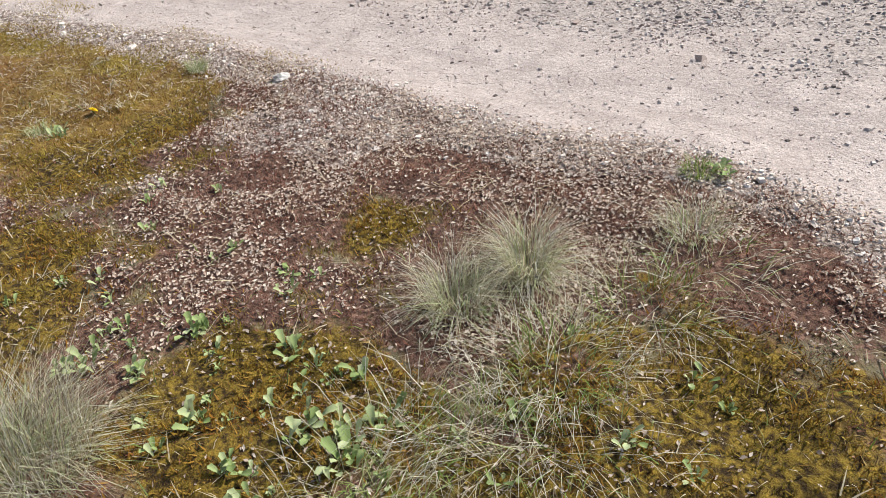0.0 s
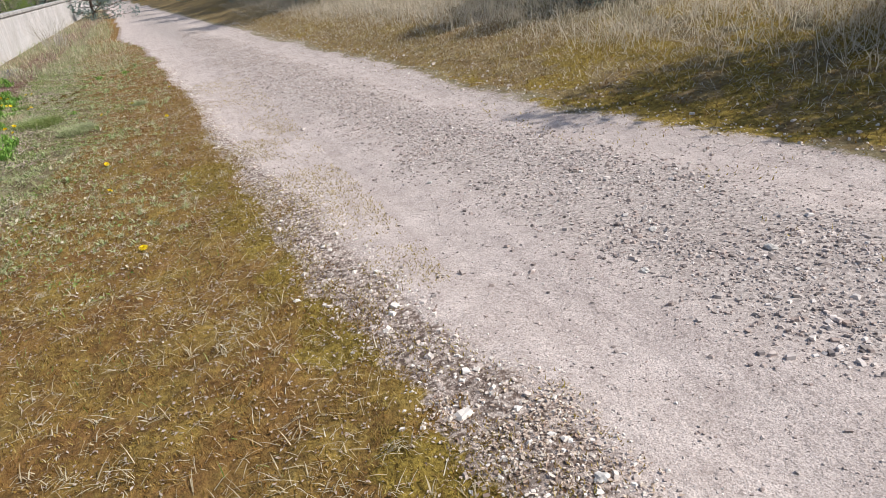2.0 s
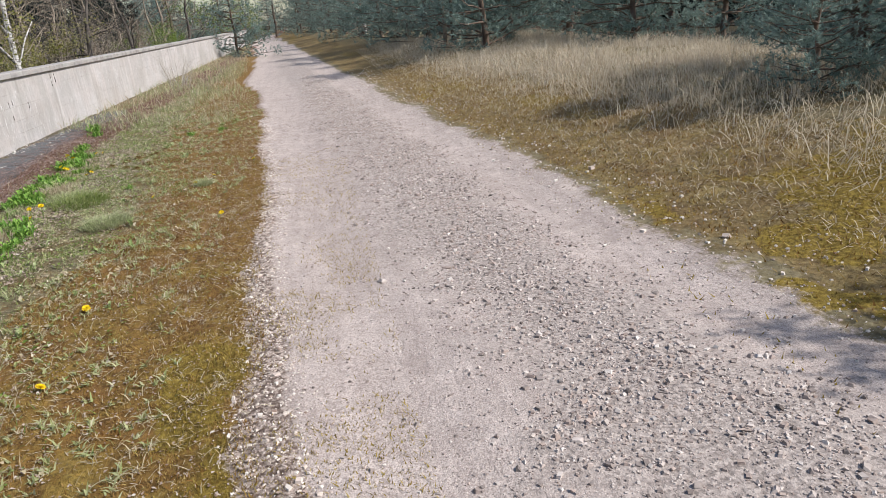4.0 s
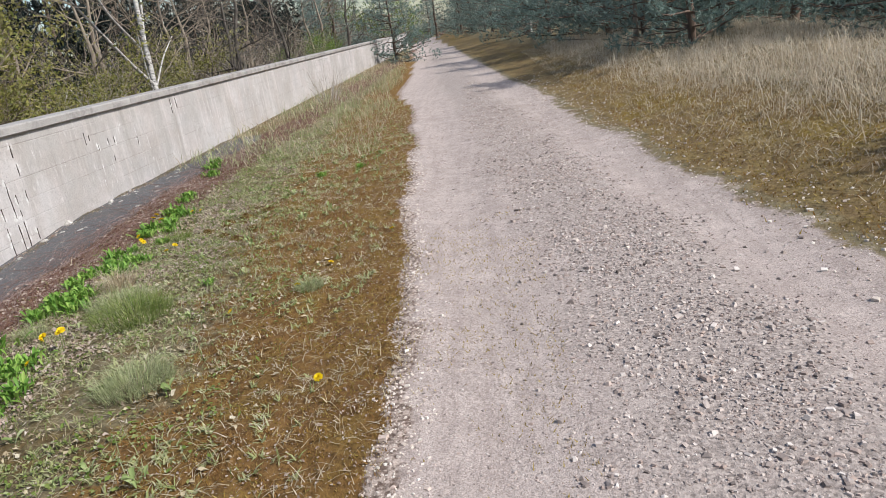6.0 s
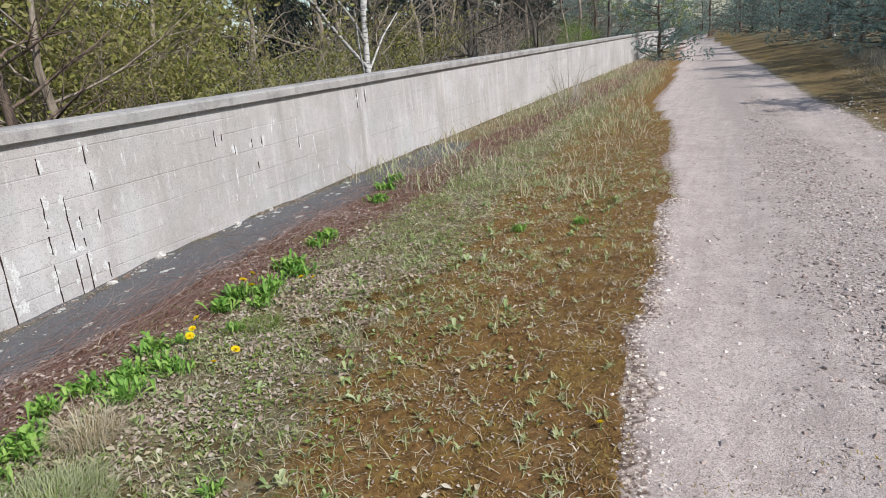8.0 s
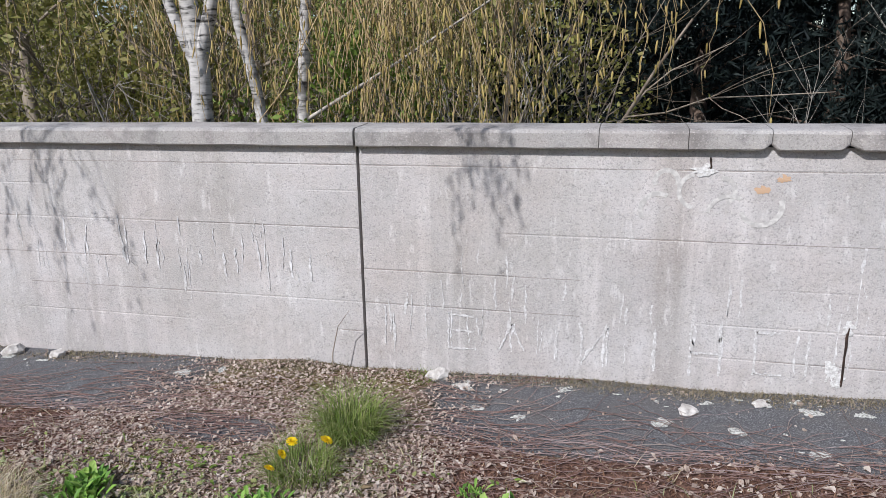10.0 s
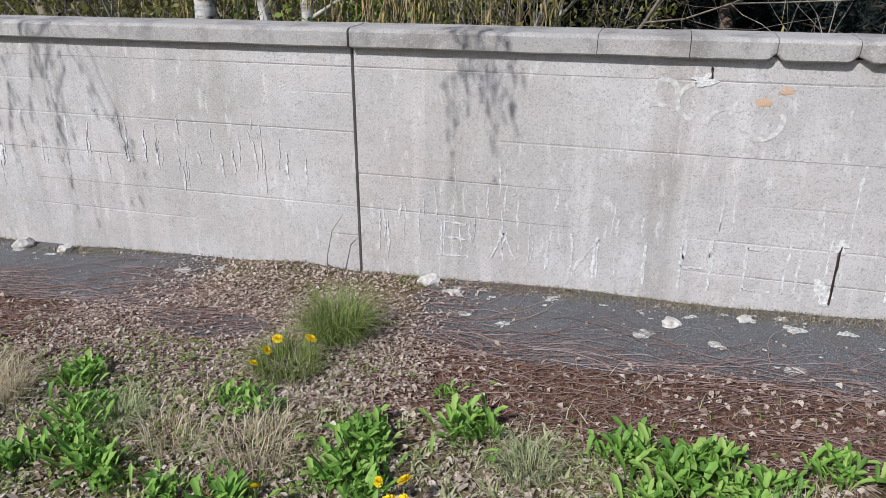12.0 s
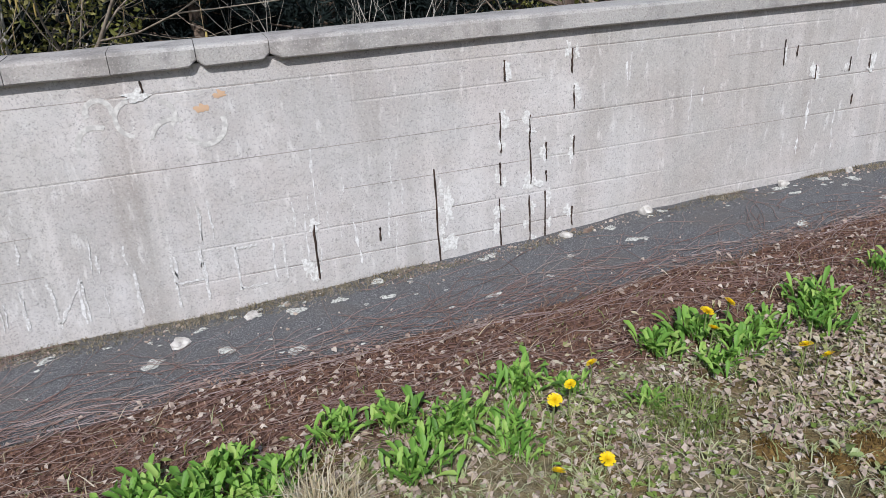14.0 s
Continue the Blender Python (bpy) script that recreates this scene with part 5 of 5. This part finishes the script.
def bare_tree_kit(seed, height, bark):
    r = np.random.default_rng(seed)
    t, tw, ends = Tubes(7), Tubes(4), []
    z = np.linspace(-0.1, height, 9)
    pts = np.stack([0.10 * np.cumsum(r.normal(0, 1, 9)) * z / height, 0.10 * np.cumsum(r.normal(0, 1, 9)) * z / height, z], -1)
    t.add(pts, np.linspace(0.02 * height, 0.004, 9) ** 1.0)
    for k in range(15):
        i = 1 + k % 7
        a = r.uniform(0, 6.28)
        d = np.array([math.cos(a), math.sin(a), r.uniform(0.1, 0.8)])
        grow(tw, pts[i] + (pts[i + 1] - pts[i]) * r.random(), d / np.linalg.norm(d), height * r.uniform(0.25, 0.42), 0.006 * height * (1 - 0.08 * i), 2, r, ends, 0.03, 4)
    return [("trunk", t.mesh("trunk", bark)), ("branchwork", tw.mesh("branchwork", bark))]


def pine_kit(seed, height, base, spread, tufts, needle, bark=None, needles=9, long=0.13, wide=0.011):
    """A conifer: a trunk, whorls of boughs, and brushes of needles along them."""
    r = np.random.default_rng(seed)
    t, bw = Tubes(6), Tubes(3)
    zs = np.linspace(-0.1, height, 8)
    t.add(np.stack([0.03 * r.normal(size=8), 0.03 * r.normal(size=8), zs], -1), np.linspace(0.018 * height + 0.01, 0.008, 8))
    boughs = []
    z = base
    while z < height * 0.97:
        for k in range(6):
            a = r.uniform(0, 6.28)
            l = (spread * (1 - z / height) ** 0.65 + 0.12) * r.uniform(0.55, 1.1)
            up = r.uniform(-0.15, 0.35)
            s = np.linspace(0, 1, 5)
            pts = np.stack([l * s * math.cos(a), l * s * math.sin(a), z + l * (up * s + 0.15 * s ** 2)], -1) + np.concatenate([np.zeros((1, 3)), r.normal(0, 0.03, (4, 3))])
            if k < 2 or needle is not SHADE_NEEDLE:
                bw.add(pts, np.linspace(0.012 + 0.006 * l, 0.004, 5), 3)
            boughs.append(pts)
        z += height * 0.045 + 0.08
    lens = np.array([np.linalg.norm(b[-1] - b[0]) for b in boughs])
    pick = r.choice(len(boughs), tufts, p=lens / lens.sum())
    s = 1 - 0.8 * r.random(tufts) ** 1.4
    B = np.array(boughs)[pick]
    i = np.minimum((s * 4).astype(int), 3)
    fr = (s * 4 - i)[:, None]
    c = B[np.arange(tufts), i] * (1 - fr) + B[np.arange(tufts), i + 1] * fr + r.normal(0, 0.09, (tufts, 3))
    ax = B[:, -1] - B[:, 0]
    ax = ax / np.linalg.norm(ax, axis=1, keepdims=True) * 0.6 + np.array([0, 0, 0.35])
    n = tufts * needles
    c, ax = np.repeat(c, needles, 0), np.repeat(ax, needles, 0)
    d = ax + r.normal(0, 0.75, (n, 3))
    d /= np.linalg.norm(d, axis=1, keepdims=True)
    w = np.cross(d, r.normal(size=(n, 3)))
    w = w / (np.linalg.norm(w, axis=1, keepdims=True) + 1e-9) * wide / 2
    l = (long * r.uniform(0.6, 1.1, n))[:, None]
    v = np.stack([c - w, c + w, c + d * l], 1).reshape(-1, 3)
    return [("trunk", t.mesh("trunk", bark or PINE_BARK)), ("branchwork", bw.mesh("branchwork", bark or PINE_BARK)), ("crown", raw_mesh("crown", v, np.arange(3 * n).reshape(-1, 3), needle))]


def stand(name, kit, x, y, turn, size, label, category, group=""):
    ob = tagged(new(name), label, category, group)
    for part_name, me in kit:
        made = part(part_name, me, ob)
        if part_name in ("branchwork", "foliage", "crown", "catkin_mass", "twigwork"):
            tagged(made, kind="stuff")
    ob.matrix_basis = pose(x, y, float(ground_z(x, y)), 0, 0, turn) @ Matrix.Diagonal((size, size, size, 1))
    return ob


wr = np.random.default_rng(91)
PINES = [pine_kit(1, 4.6, 0.25, 1.7, 950, HAZE_NEEDLE, needles=7, wide=0.022), pine_kit(2, 3.2, 0.03, 1.7, 1350, HAZE_NEEDLE, needles=7, wide=0.02), pine_kit(3, 5.6, 0.3, 1.9, 950, HAZE_NEEDLE, needles=7, wide=0.024)]
DARKS = [pine_kit(11, 7.5, 0.1, 2.1, 650, SHADE_NEEDLE, needles=5, long=0.42, wide=0.095), pine_kit(12, 7.0, 0.1, 2.3, 680, SHADE_NEEDLE, needles=5, long=0.42, wide=0.085), pine_kit(14, 6.5, 0.05, 2.2, 2600, SHADE_NEEDLE, needles=7, long=0.2, wide=0.03)]

# pines along the bank
for k, (x, y, kind, size) in enumerate([(-11.3, 7.0, 1, 0.46), (-10.6, 7.9, 1, 0.5), (-6.1, 7.6, 0, 0.72), (-4.9, 8.1, 1, 0.85), (-5.9, 9.1, 2, 0.74), (-5.0, 9.6, 0, 0.92), (-3.6, 9.8, 2, 0.8), (-2.2, 10.2, 0, 1.0), (-0.5, 10.5, 2, 0.9), (-12.2, 8.2, 1, 0.95), (-13.2, 8.9, 1, 0.85), (-11.4, 9.2, 1, 0.8), (-9.4, 11.5, 0, 0.8), (-16.5, 11.5, 1, 1.0), (-19.0, 10.6, 1, 1.1), (-10.6, 10.4, 1, 0.9), (-23.4, 6.7, 1, 1.0), (-25.0, 7.8, 0, 0.9), (-27.0, 6.6, 0, 0.9), (-28.6, 8.2, 2, 1.0)] +
        [(-30.6, 6.4, 1, 1.1), (-32.5, 7.2, 0, 1.1), (-34.6, 6.2, 1, 1.2), (-37.0, 6.6, 2, 0.9), (-39.5, 5.6, 0, 1.0), (-42.0, 5.9, 2, 0.9), (-45.5, 5.2, 0, 1.1), (-49.0, 5.4, 2, 1.0), (-53.0, 4.6, 0, 1.1), (-57.0, 4.9, 2, 1.1), (-62.0, 4.0, 0, 1.2), (-68.0, 3.6, 2, 1.2), (-74.0, 2.6, 0, 1.3), (-80.0, 1.6, 2, 1.4), (-20.6, 9.4, 0, 0.9), (-22.6, 10.2, 2, 1.0), (-26.5, 10.0, 2, 1.1), (-30.0, 9.6, 0, 1.2)]):
    kind, size = (1, 1.3 * size) if x < -20 and k % 3 else (kind, size)
    stand("pine_tree", PINES[kind], x, y, 77 * k, size, "blue-green young pine on the grassy bank, needles paled for haze", "tree", "pines on the bank")
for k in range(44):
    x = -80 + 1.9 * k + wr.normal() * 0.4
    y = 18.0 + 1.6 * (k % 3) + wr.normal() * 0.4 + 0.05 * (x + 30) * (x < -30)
    stand("conifer", DARKS[k % 2], x, y, 53 * k, wr.uniform(0.75, 0.95), "dense conifer behind the bank, deep shade in its needle colour", "tree", "dark wood behind the bank")
for k in range(16):
    x, y = -86 - 3.2 * (k % 4) + wr.normal(), -16 + 1.9 * k + wr.normal() * 0.5
    stand("pine_tree", PINES[k % 3], x, y, 31 * k, 1.4, "hazy distant pine at the end of the track", "tree", "pines at the end of the track")

for k in range(9):
    stand("pine_tree", PINES[k % 3], -66 - 4.5 * k + wr.normal(), -8.5 - 1.1 * k + wr.normal() * 0.6, 43 * k, 1.7, "hazy distant pine past the end of the wall", "tree", "pines at the end of the track")

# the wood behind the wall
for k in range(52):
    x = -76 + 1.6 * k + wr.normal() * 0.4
    stand("conifer", DARKS[k % 2], x, -13.5 - 1.5 * (k % 3) + wr.normal() * 0.5, 61 * k, wr.uniform(0.8, 1.1), "dense conifer deep in the wood, deep shade in its needle colour", "tree", "dark wood behind the wall")
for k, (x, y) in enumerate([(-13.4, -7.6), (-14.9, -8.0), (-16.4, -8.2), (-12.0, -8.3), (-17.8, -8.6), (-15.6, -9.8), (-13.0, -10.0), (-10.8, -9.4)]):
    stand("conifer", DARKS[2], x, y, 47 * k, 0.95, "dense conifer behind the wall, deep shade in its needle colour", "tree", "dark wood behind the wall")
BARE = [bare_tree_kit(21, 5.0, TWIG), bare_tree_kit(22, 5.5, BARK), bare_tree_kit(23, 4.5, TWIG)]
THICKET = [bush_kit(31, 6, 3.0, TWIG), bush_kit(32, 6, 2.6, PALE_TWIG, OLIVE, 1)]
LEAFY = [bush_kit(33, 7, 3.2, TWIG, OLIVE, 9, (0.024, 0.05)), bush_kit(34, 6, 3.0, PALE_TWIG, OLIVE, 7, (0.018, 0.04)), bush_kit(35, 6, 2.8, TWIG, SPRING, 10, (0.018, 0.04))]
for k, (x, y, kind, size) in enumerate([(-28.0, -4.0, 1, 0.9), (-29.0, -4.3, 1, 0.8), (-35.5, -4.2, 1, 0.9), (-25.5, -6.5, 0, 1), (-32.0, -6.0, 2, 1), (-22.0, -8.0, 2, 1.1), (-38.5, -5.5, 0, 1), (-41.0, -4.5, 2, 1), (-46, -5, 0, 1.1), (-50, -4.5, 1, 1.1), (-30, -8.5, 0, 1.2), (-26.5, -9, 2, 1.2),
                                        (-34.5, -8, 2, 1.2), (-38, -9, 0, 1.2), (-43, -8, 2, 1.2), (-20, -7, 0, 1), (-17.0, -4.7, 0, 0.8), (-9.0, -5.6, 0, 1), (-7.2, -4.6, 2, 1), (-5.5, -5.2, 0, 1.1)]):
    stand("bare_tree", BARE[kind], x, y, 71 * k, size, "leafless grey-brown tree with spreading twigs behind the wall", "tree", "bare trees behind the wall")
for k in range(30):
    x = -52 + 1.55 * k + wr.normal() * 0.4
    if -16.6 < x < -12.2:
        continue
    stand("thicket_bush", THICKET[k % 2], x, -5.6 - 2.2 * (k % 2) + wr.normal() * 0.4, 67 * k, wr.uniform(0.85, 1.2), "tangled brown leafless bush behind the wall", "bush", "thicket behind the wall")
for k, (x, y, kind, size) in enumerate([(-18.0, -5.2, 0, 0.8), (-19.2, -5.2, 0, 0.9), (-20.6, -5.7, 1, 0.9), (-18.6, -6.8, 0, 1.2), (-21.6, -5.2, 1, 0.8), (-17.4, -5.4, 1, 0.7), (-38.5, -4.4, 2, 0.8), (-43.0, -4.4, 2, 0.8), (-10.1, -5.2, 2, 1.0), (-9.3, -6.4, 1, 1.1), (-8.2, -5.0, 1, 0.9), (-7.4, -6, 0, 1.1), (-11.6, -6.0, 1, 1.0), (-23.8, -5.4, 1, 0.9), (-6.2, -5.0, 1, 0.9), (-27.0, -5.6, 0, 0.8), (-8.8, -8.2, 0, 1.2), (-7.0, -8.0, 0, 1.2), (-5.2, -7.6, 0, 1.2), (-3.6, -6.8, 0, 1.1), (-10.4, -8.0, 0, 1.2), (-22.5, -9.5, 0, 1.2), (-25.0, -10.0, 0, 1.2), (-4.4, -5.0, 1, 0.9)]):
    stand("leafing_bush", LEAFY[kind], x, y, 83 * k, size, "bush with small young olive-green leaves behind the wall", "bush", "leafing bushes behind the wall")
stand("bare_bush", bush_kit(36, 7, 2.6, PALE_TWIG), -14.3, -3.7, 20, 0.75, "pale grey many-stemmed leafless bush behind the wall", "bush")

stand("bare_tree", bare_tree_kit(24, 5.0, PINE_BARK), -16.2, -4.3, 40, 0.8, "slim red-brown leafless tree behind the wall", "tree", "bare trees behind the wall")

# birches with hanging catkins
def birch_stem(pts, r0, name="trunk"):
    t = Tubes(10)
    p = np.array(pts, float)
    s = np.linspace(0, 1, 14)
    q = np.stack([np.interp(s, np.linspace(0, 1, len(p)), p[:, i]) for i in range(3)], -1)
    q[1:-1] = (q[:-2] + 2 * q[1:-1] + q[2:]) / 4
    t.add(q, np.linspace(r0, r0 * 0.5, 14))
    return t.mesh(name, BIRCH)


def curtain(n, box, length, seed, leafy=1.0):
    """Drooping twigs with catkins and first leaves, hung within a box (x, y, z from and to)."""
    r = np.random.default_rng(seed)
    tw, ck, leaf = Tubes(3), Tubes(5), []
    for _ in range(n):
        p = np.array([r.uniform(*box[0]), r.uniform(*box[1]), r.uniform(*box[2])])
        k = 8
        a, d = r.uniform(0, 6.28), r.uniform(*length) / k
        out = 0.85
        pts = [p]
        for j in range(k):
            out *= 0.7
            pts.append(pts[-1] + np.array([math.cos(a) * out, math.sin(a) * out, -1.0]) * d + r.normal(0, 0.034, 3))
        tw.add(pts, np.linspace(0.0042, 0.0014, k + 1))
        for j in range(3, k + 1):
            if r.random() < 0.75:
                q = pts[j] + r.normal(0, 0.012, 3)
                l = r.uniform(0.04, 0.085)
                w = np.array([r.normal(0, 0.15), r.normal(0, 0.15), -1]) * l
                ck.add([q, q + w * 0.15, q + w * 0.6, q + w], [0.002, 0.0058, 0.0058, 0.002])
            if r.random() < 0.6 * leafy:
                leaf.append(pts[j])
    return [("twigwork", tw.mesh("twigwork", TAN_TWIG)), ("catkin_mass", ck.mesh("catkin_mass", CATKIN)), ("foliage", leaves_mesh("foliage", leaf, 1, (0.008, 0.016), OLIVE, r, 0.02))]


birch = tagged(new("birch_tree"), "white-barked birch with several stems and hanging catkins behind the wall", "tree", "birches")
for pts, r0 in (([(-9.72, -3.35, -0.5), (-9.78, -3.35, 1.2), (-9.80, -3.34, 1.75), (-9.6, -3.2, 3.2), (-9.5, -3.2, 5.5)], 0.085), ([(-9.80, -3.34, 1.55), (-9.98, -3.3, 2.0), (-10.2, -3.2, 3.4), (-10.3, -3.1, 5.0)], 0.052), ([(-9.78, -3.34, 1.5), (-9.62, -3.3, 1.95), (-9.3, -3.3, 3.2)], 0.045)):
    part("trunk", birch_stem(pts, r0), birch)
for name, me in curtain(110, ((-10.4, -8.6), (-4.4, -3.0), (1.9, 3.4)), (0.6, 1.6), 5):
    tagged(part(name, me, birch), kind="stuff")
birch = tagged(new("birch_tree"), "slim leaning white birch hung with yellow-brown catkins", "tree", "birches")
part("trunk", birch_stem([(-10.25, -3.45, -0.5), (-10.2, -3.45, 1.2), (-10.05, -3.4, 1.9), (-9.95, -3.3, 3.4), (-10.0, -3.2, 5.0)], 0.046), birch)
for name, me in curtain(60, ((-11.0, -10.2), (-4.2, -2.9), (2.0, 3.2)), (0.6, 1.5), 6):
    tagged(part(name, me, birch), kind="stuff")
birch = tagged(new("birch_tree"), "white birch whose drooping catkin twigs overhang the wall", "tree", "birches")
part("trunk", birch_stem([(-10.42, -3.5, -0.5), (-10.46, -3.5, 1.1), (-10.55, -3.45, 1.8), (-10.75, -3.3, 3.2), (-11.0, -3.1, 5.2)], 0.05), birch)
for k, (a, b, c) in enumerate([((-10.75, -3.3, 3.2), (-11.6, -3.2, 3.3), (-12.6, -3.0, 3.0)), ((-10.6, -3.4, 2.4), (-11.1, -3.3, 2.4), (-11.9, -3.1, 2.7)), ((-10.5, -3.5, 1.15), (-11.2, -3.3, 1.5), (-12.0, -3.2, 1.95)), ((-10.9, -3.2, 4.2), (-11.1, -1.8, 4.1), (-11.25, -0.3, 3.15)), ((-10.9, -3.2, 4.0), (-9.8, -1.8, 3.9), (-8.7, -0.3, 3.15))]):
    t = Tubes(6)
    t.add([a, b, c], [0.016, 0.011, 0.005])
    part("limb", t.mesh("limb", PALE_TWIG), birch)
for name, me in curtain(240, ((-12.0, -10.9), (-4.0, -2.75), (1.9, 3.2)), (0.7, 1.7), 7):
    tagged(part(name, me, birch), kind="stuff")
for name, me in curtain(45, ((-13.4, -12.0), (-3.6, -2.6), (2.0, 3.0)), (0.5, 1.1), 8):
    tagged(part(name, me, birch), kind="stuff")
for name, me in curtain(20, ((-8.95, -8.45), (-0.6, -0.15), (2.9, 3.2)), (0.6, 0.9), 9, 0.05) + curtain(16, ((-11.4, -11.05), (-0.5, -0.2), (2.95, 3.2)), (0.25, 0.5), 10, 0.05):
    tagged(part(name, me, birch), kind="stuff")
birch = tagged(new("birch_tree"), "leafless white birch with long forking limbs behind the wall", "tree", "birches")
for pts, r0 in (([(-22.8, -4.0, -0.5), (-22.8, -4.0, 1.2), (-22.9, -4.0, 2.4), (-23.2, -4.0, 4.5)], 0.065), ([(-22.8, -4.0, 1.6), (-22.3, -3.9, 2.0), (-21.5, -3.9, 2.5), (-20.7, -3.8, 3.2)], 0.03), ([(-22.8, -4.0, 1.2), (-22.2, -4.1, 1.7), (-21.3, -4.2, 2.5), (-20.6, -4.2, 3.0)], 0.034),
                ([(-22.85, -4.0, 2.0), (-23.3, -4.1, 2.5), (-23.9, -4.2, 3.4)], 0.03), ([(-22.8, -4.0, 1.1), (-23.3, -3.9, 1.7), (-23.8, -3.8, 2.1)], 0.02), ([(-22.7, -4.0, 0.9), (-22.4, -3.9, 1.5), (-22.2, -3.8, 2.2)], 0.02)):
    part("trunk", birch_stem(pts, r0), birch)
bt, be = Tubes(4), []
for k in range(14):
    grow(bt, (-22.8 + 0.1 * k - 0.6, -4.0, 1.4 + 0.12 * k), turn_of(np.array([0.2, 0, 1.0]), 0.9, wr), 1.2, 0.012, 2, wr, be)
tagged(part("branchwork", bt.mesh("branchwork", TWIG), birch), kind="stuff")

# ---- farther along the verge ----
stand("pine_tree", PINES[1], -43.0, -1.2, 10, 1.3, "young pine standing before the far end of the wall", "tree")
stand("leafing_tree", bush_kit(37, 5, 3.6, TWIG, SPRING, 4, (0.03, 0.06)), -66, -5.0, 10, 1.4, "small tree in fresh yellow-green leaf far along the track", "tree")
stand("leafing_tree", bush_kit(38, 5, 3.4, TWIG, SPRING, 4, (0.03, 0.06)), -72, -3.6, 100, 1.4, "small tree in fresh yellow-green leaf at the track's end", "tree")
stand("dry_stalks", bush_kit(39, 14, 1.0, PALE_TWIG, depth=1), -27.2, -1.5, 0, 1.0, "bare dry weed stalks standing by the wall", "weed")
stand("dry_stalks", bush_kit(40, 10, 0.8, PALE_TWIG, depth=1), -25.8, -1.2, 0, 1.0, "bare dry weed stalks on the far verge", "weed")
stalk_t = Tubes(5)
stalk_t.add([(0, 0, -0.02), (-0.01, 0, 0.12), (-0.045, 0, 0.26), (-0.12, 0.02, 0.36)], [0.004, 0.003, 0.0022, 0.001])
stalk = tagged(new("dry_stalk", stalk_t.mesh("dry_stalk", TWIG)), "single thin dry stalk leaning by the wall joint", "weed")
stalk.location = (-11.24, -2.02, float(ground_z(-11.24, -2.02)))
post_mesh = Tubes(10)
post_mesh.add([(0, 0, -0.2), (0, 0, 0.9), (0, 0, 0.98), (0, 0, 1.0)], [0.06, 0.06, 0.05, 0.0])
POSTS = Mat("white_post_paint", 0.7)
POSTS.color(POSTS.ramp(POSTS.noise(8), [(0.4, (0.55, 0.54, 0.52)), (0.6, (0.75, 0.74, 0.72))]))
post = tagged(new("marker_post", post_mesh.mesh("marker_post", POSTS.m)), "small white marker post standing on the bank", "post")
post.location = (-46.0, 5.4, float(ground_z(-46.0, 5.4)))
stand("bare_tree", [("trunk", BARE[0][0][1])], -25.2, 6.0, 0, 0.7, "slim pale dead trunk on the bank", "tree")
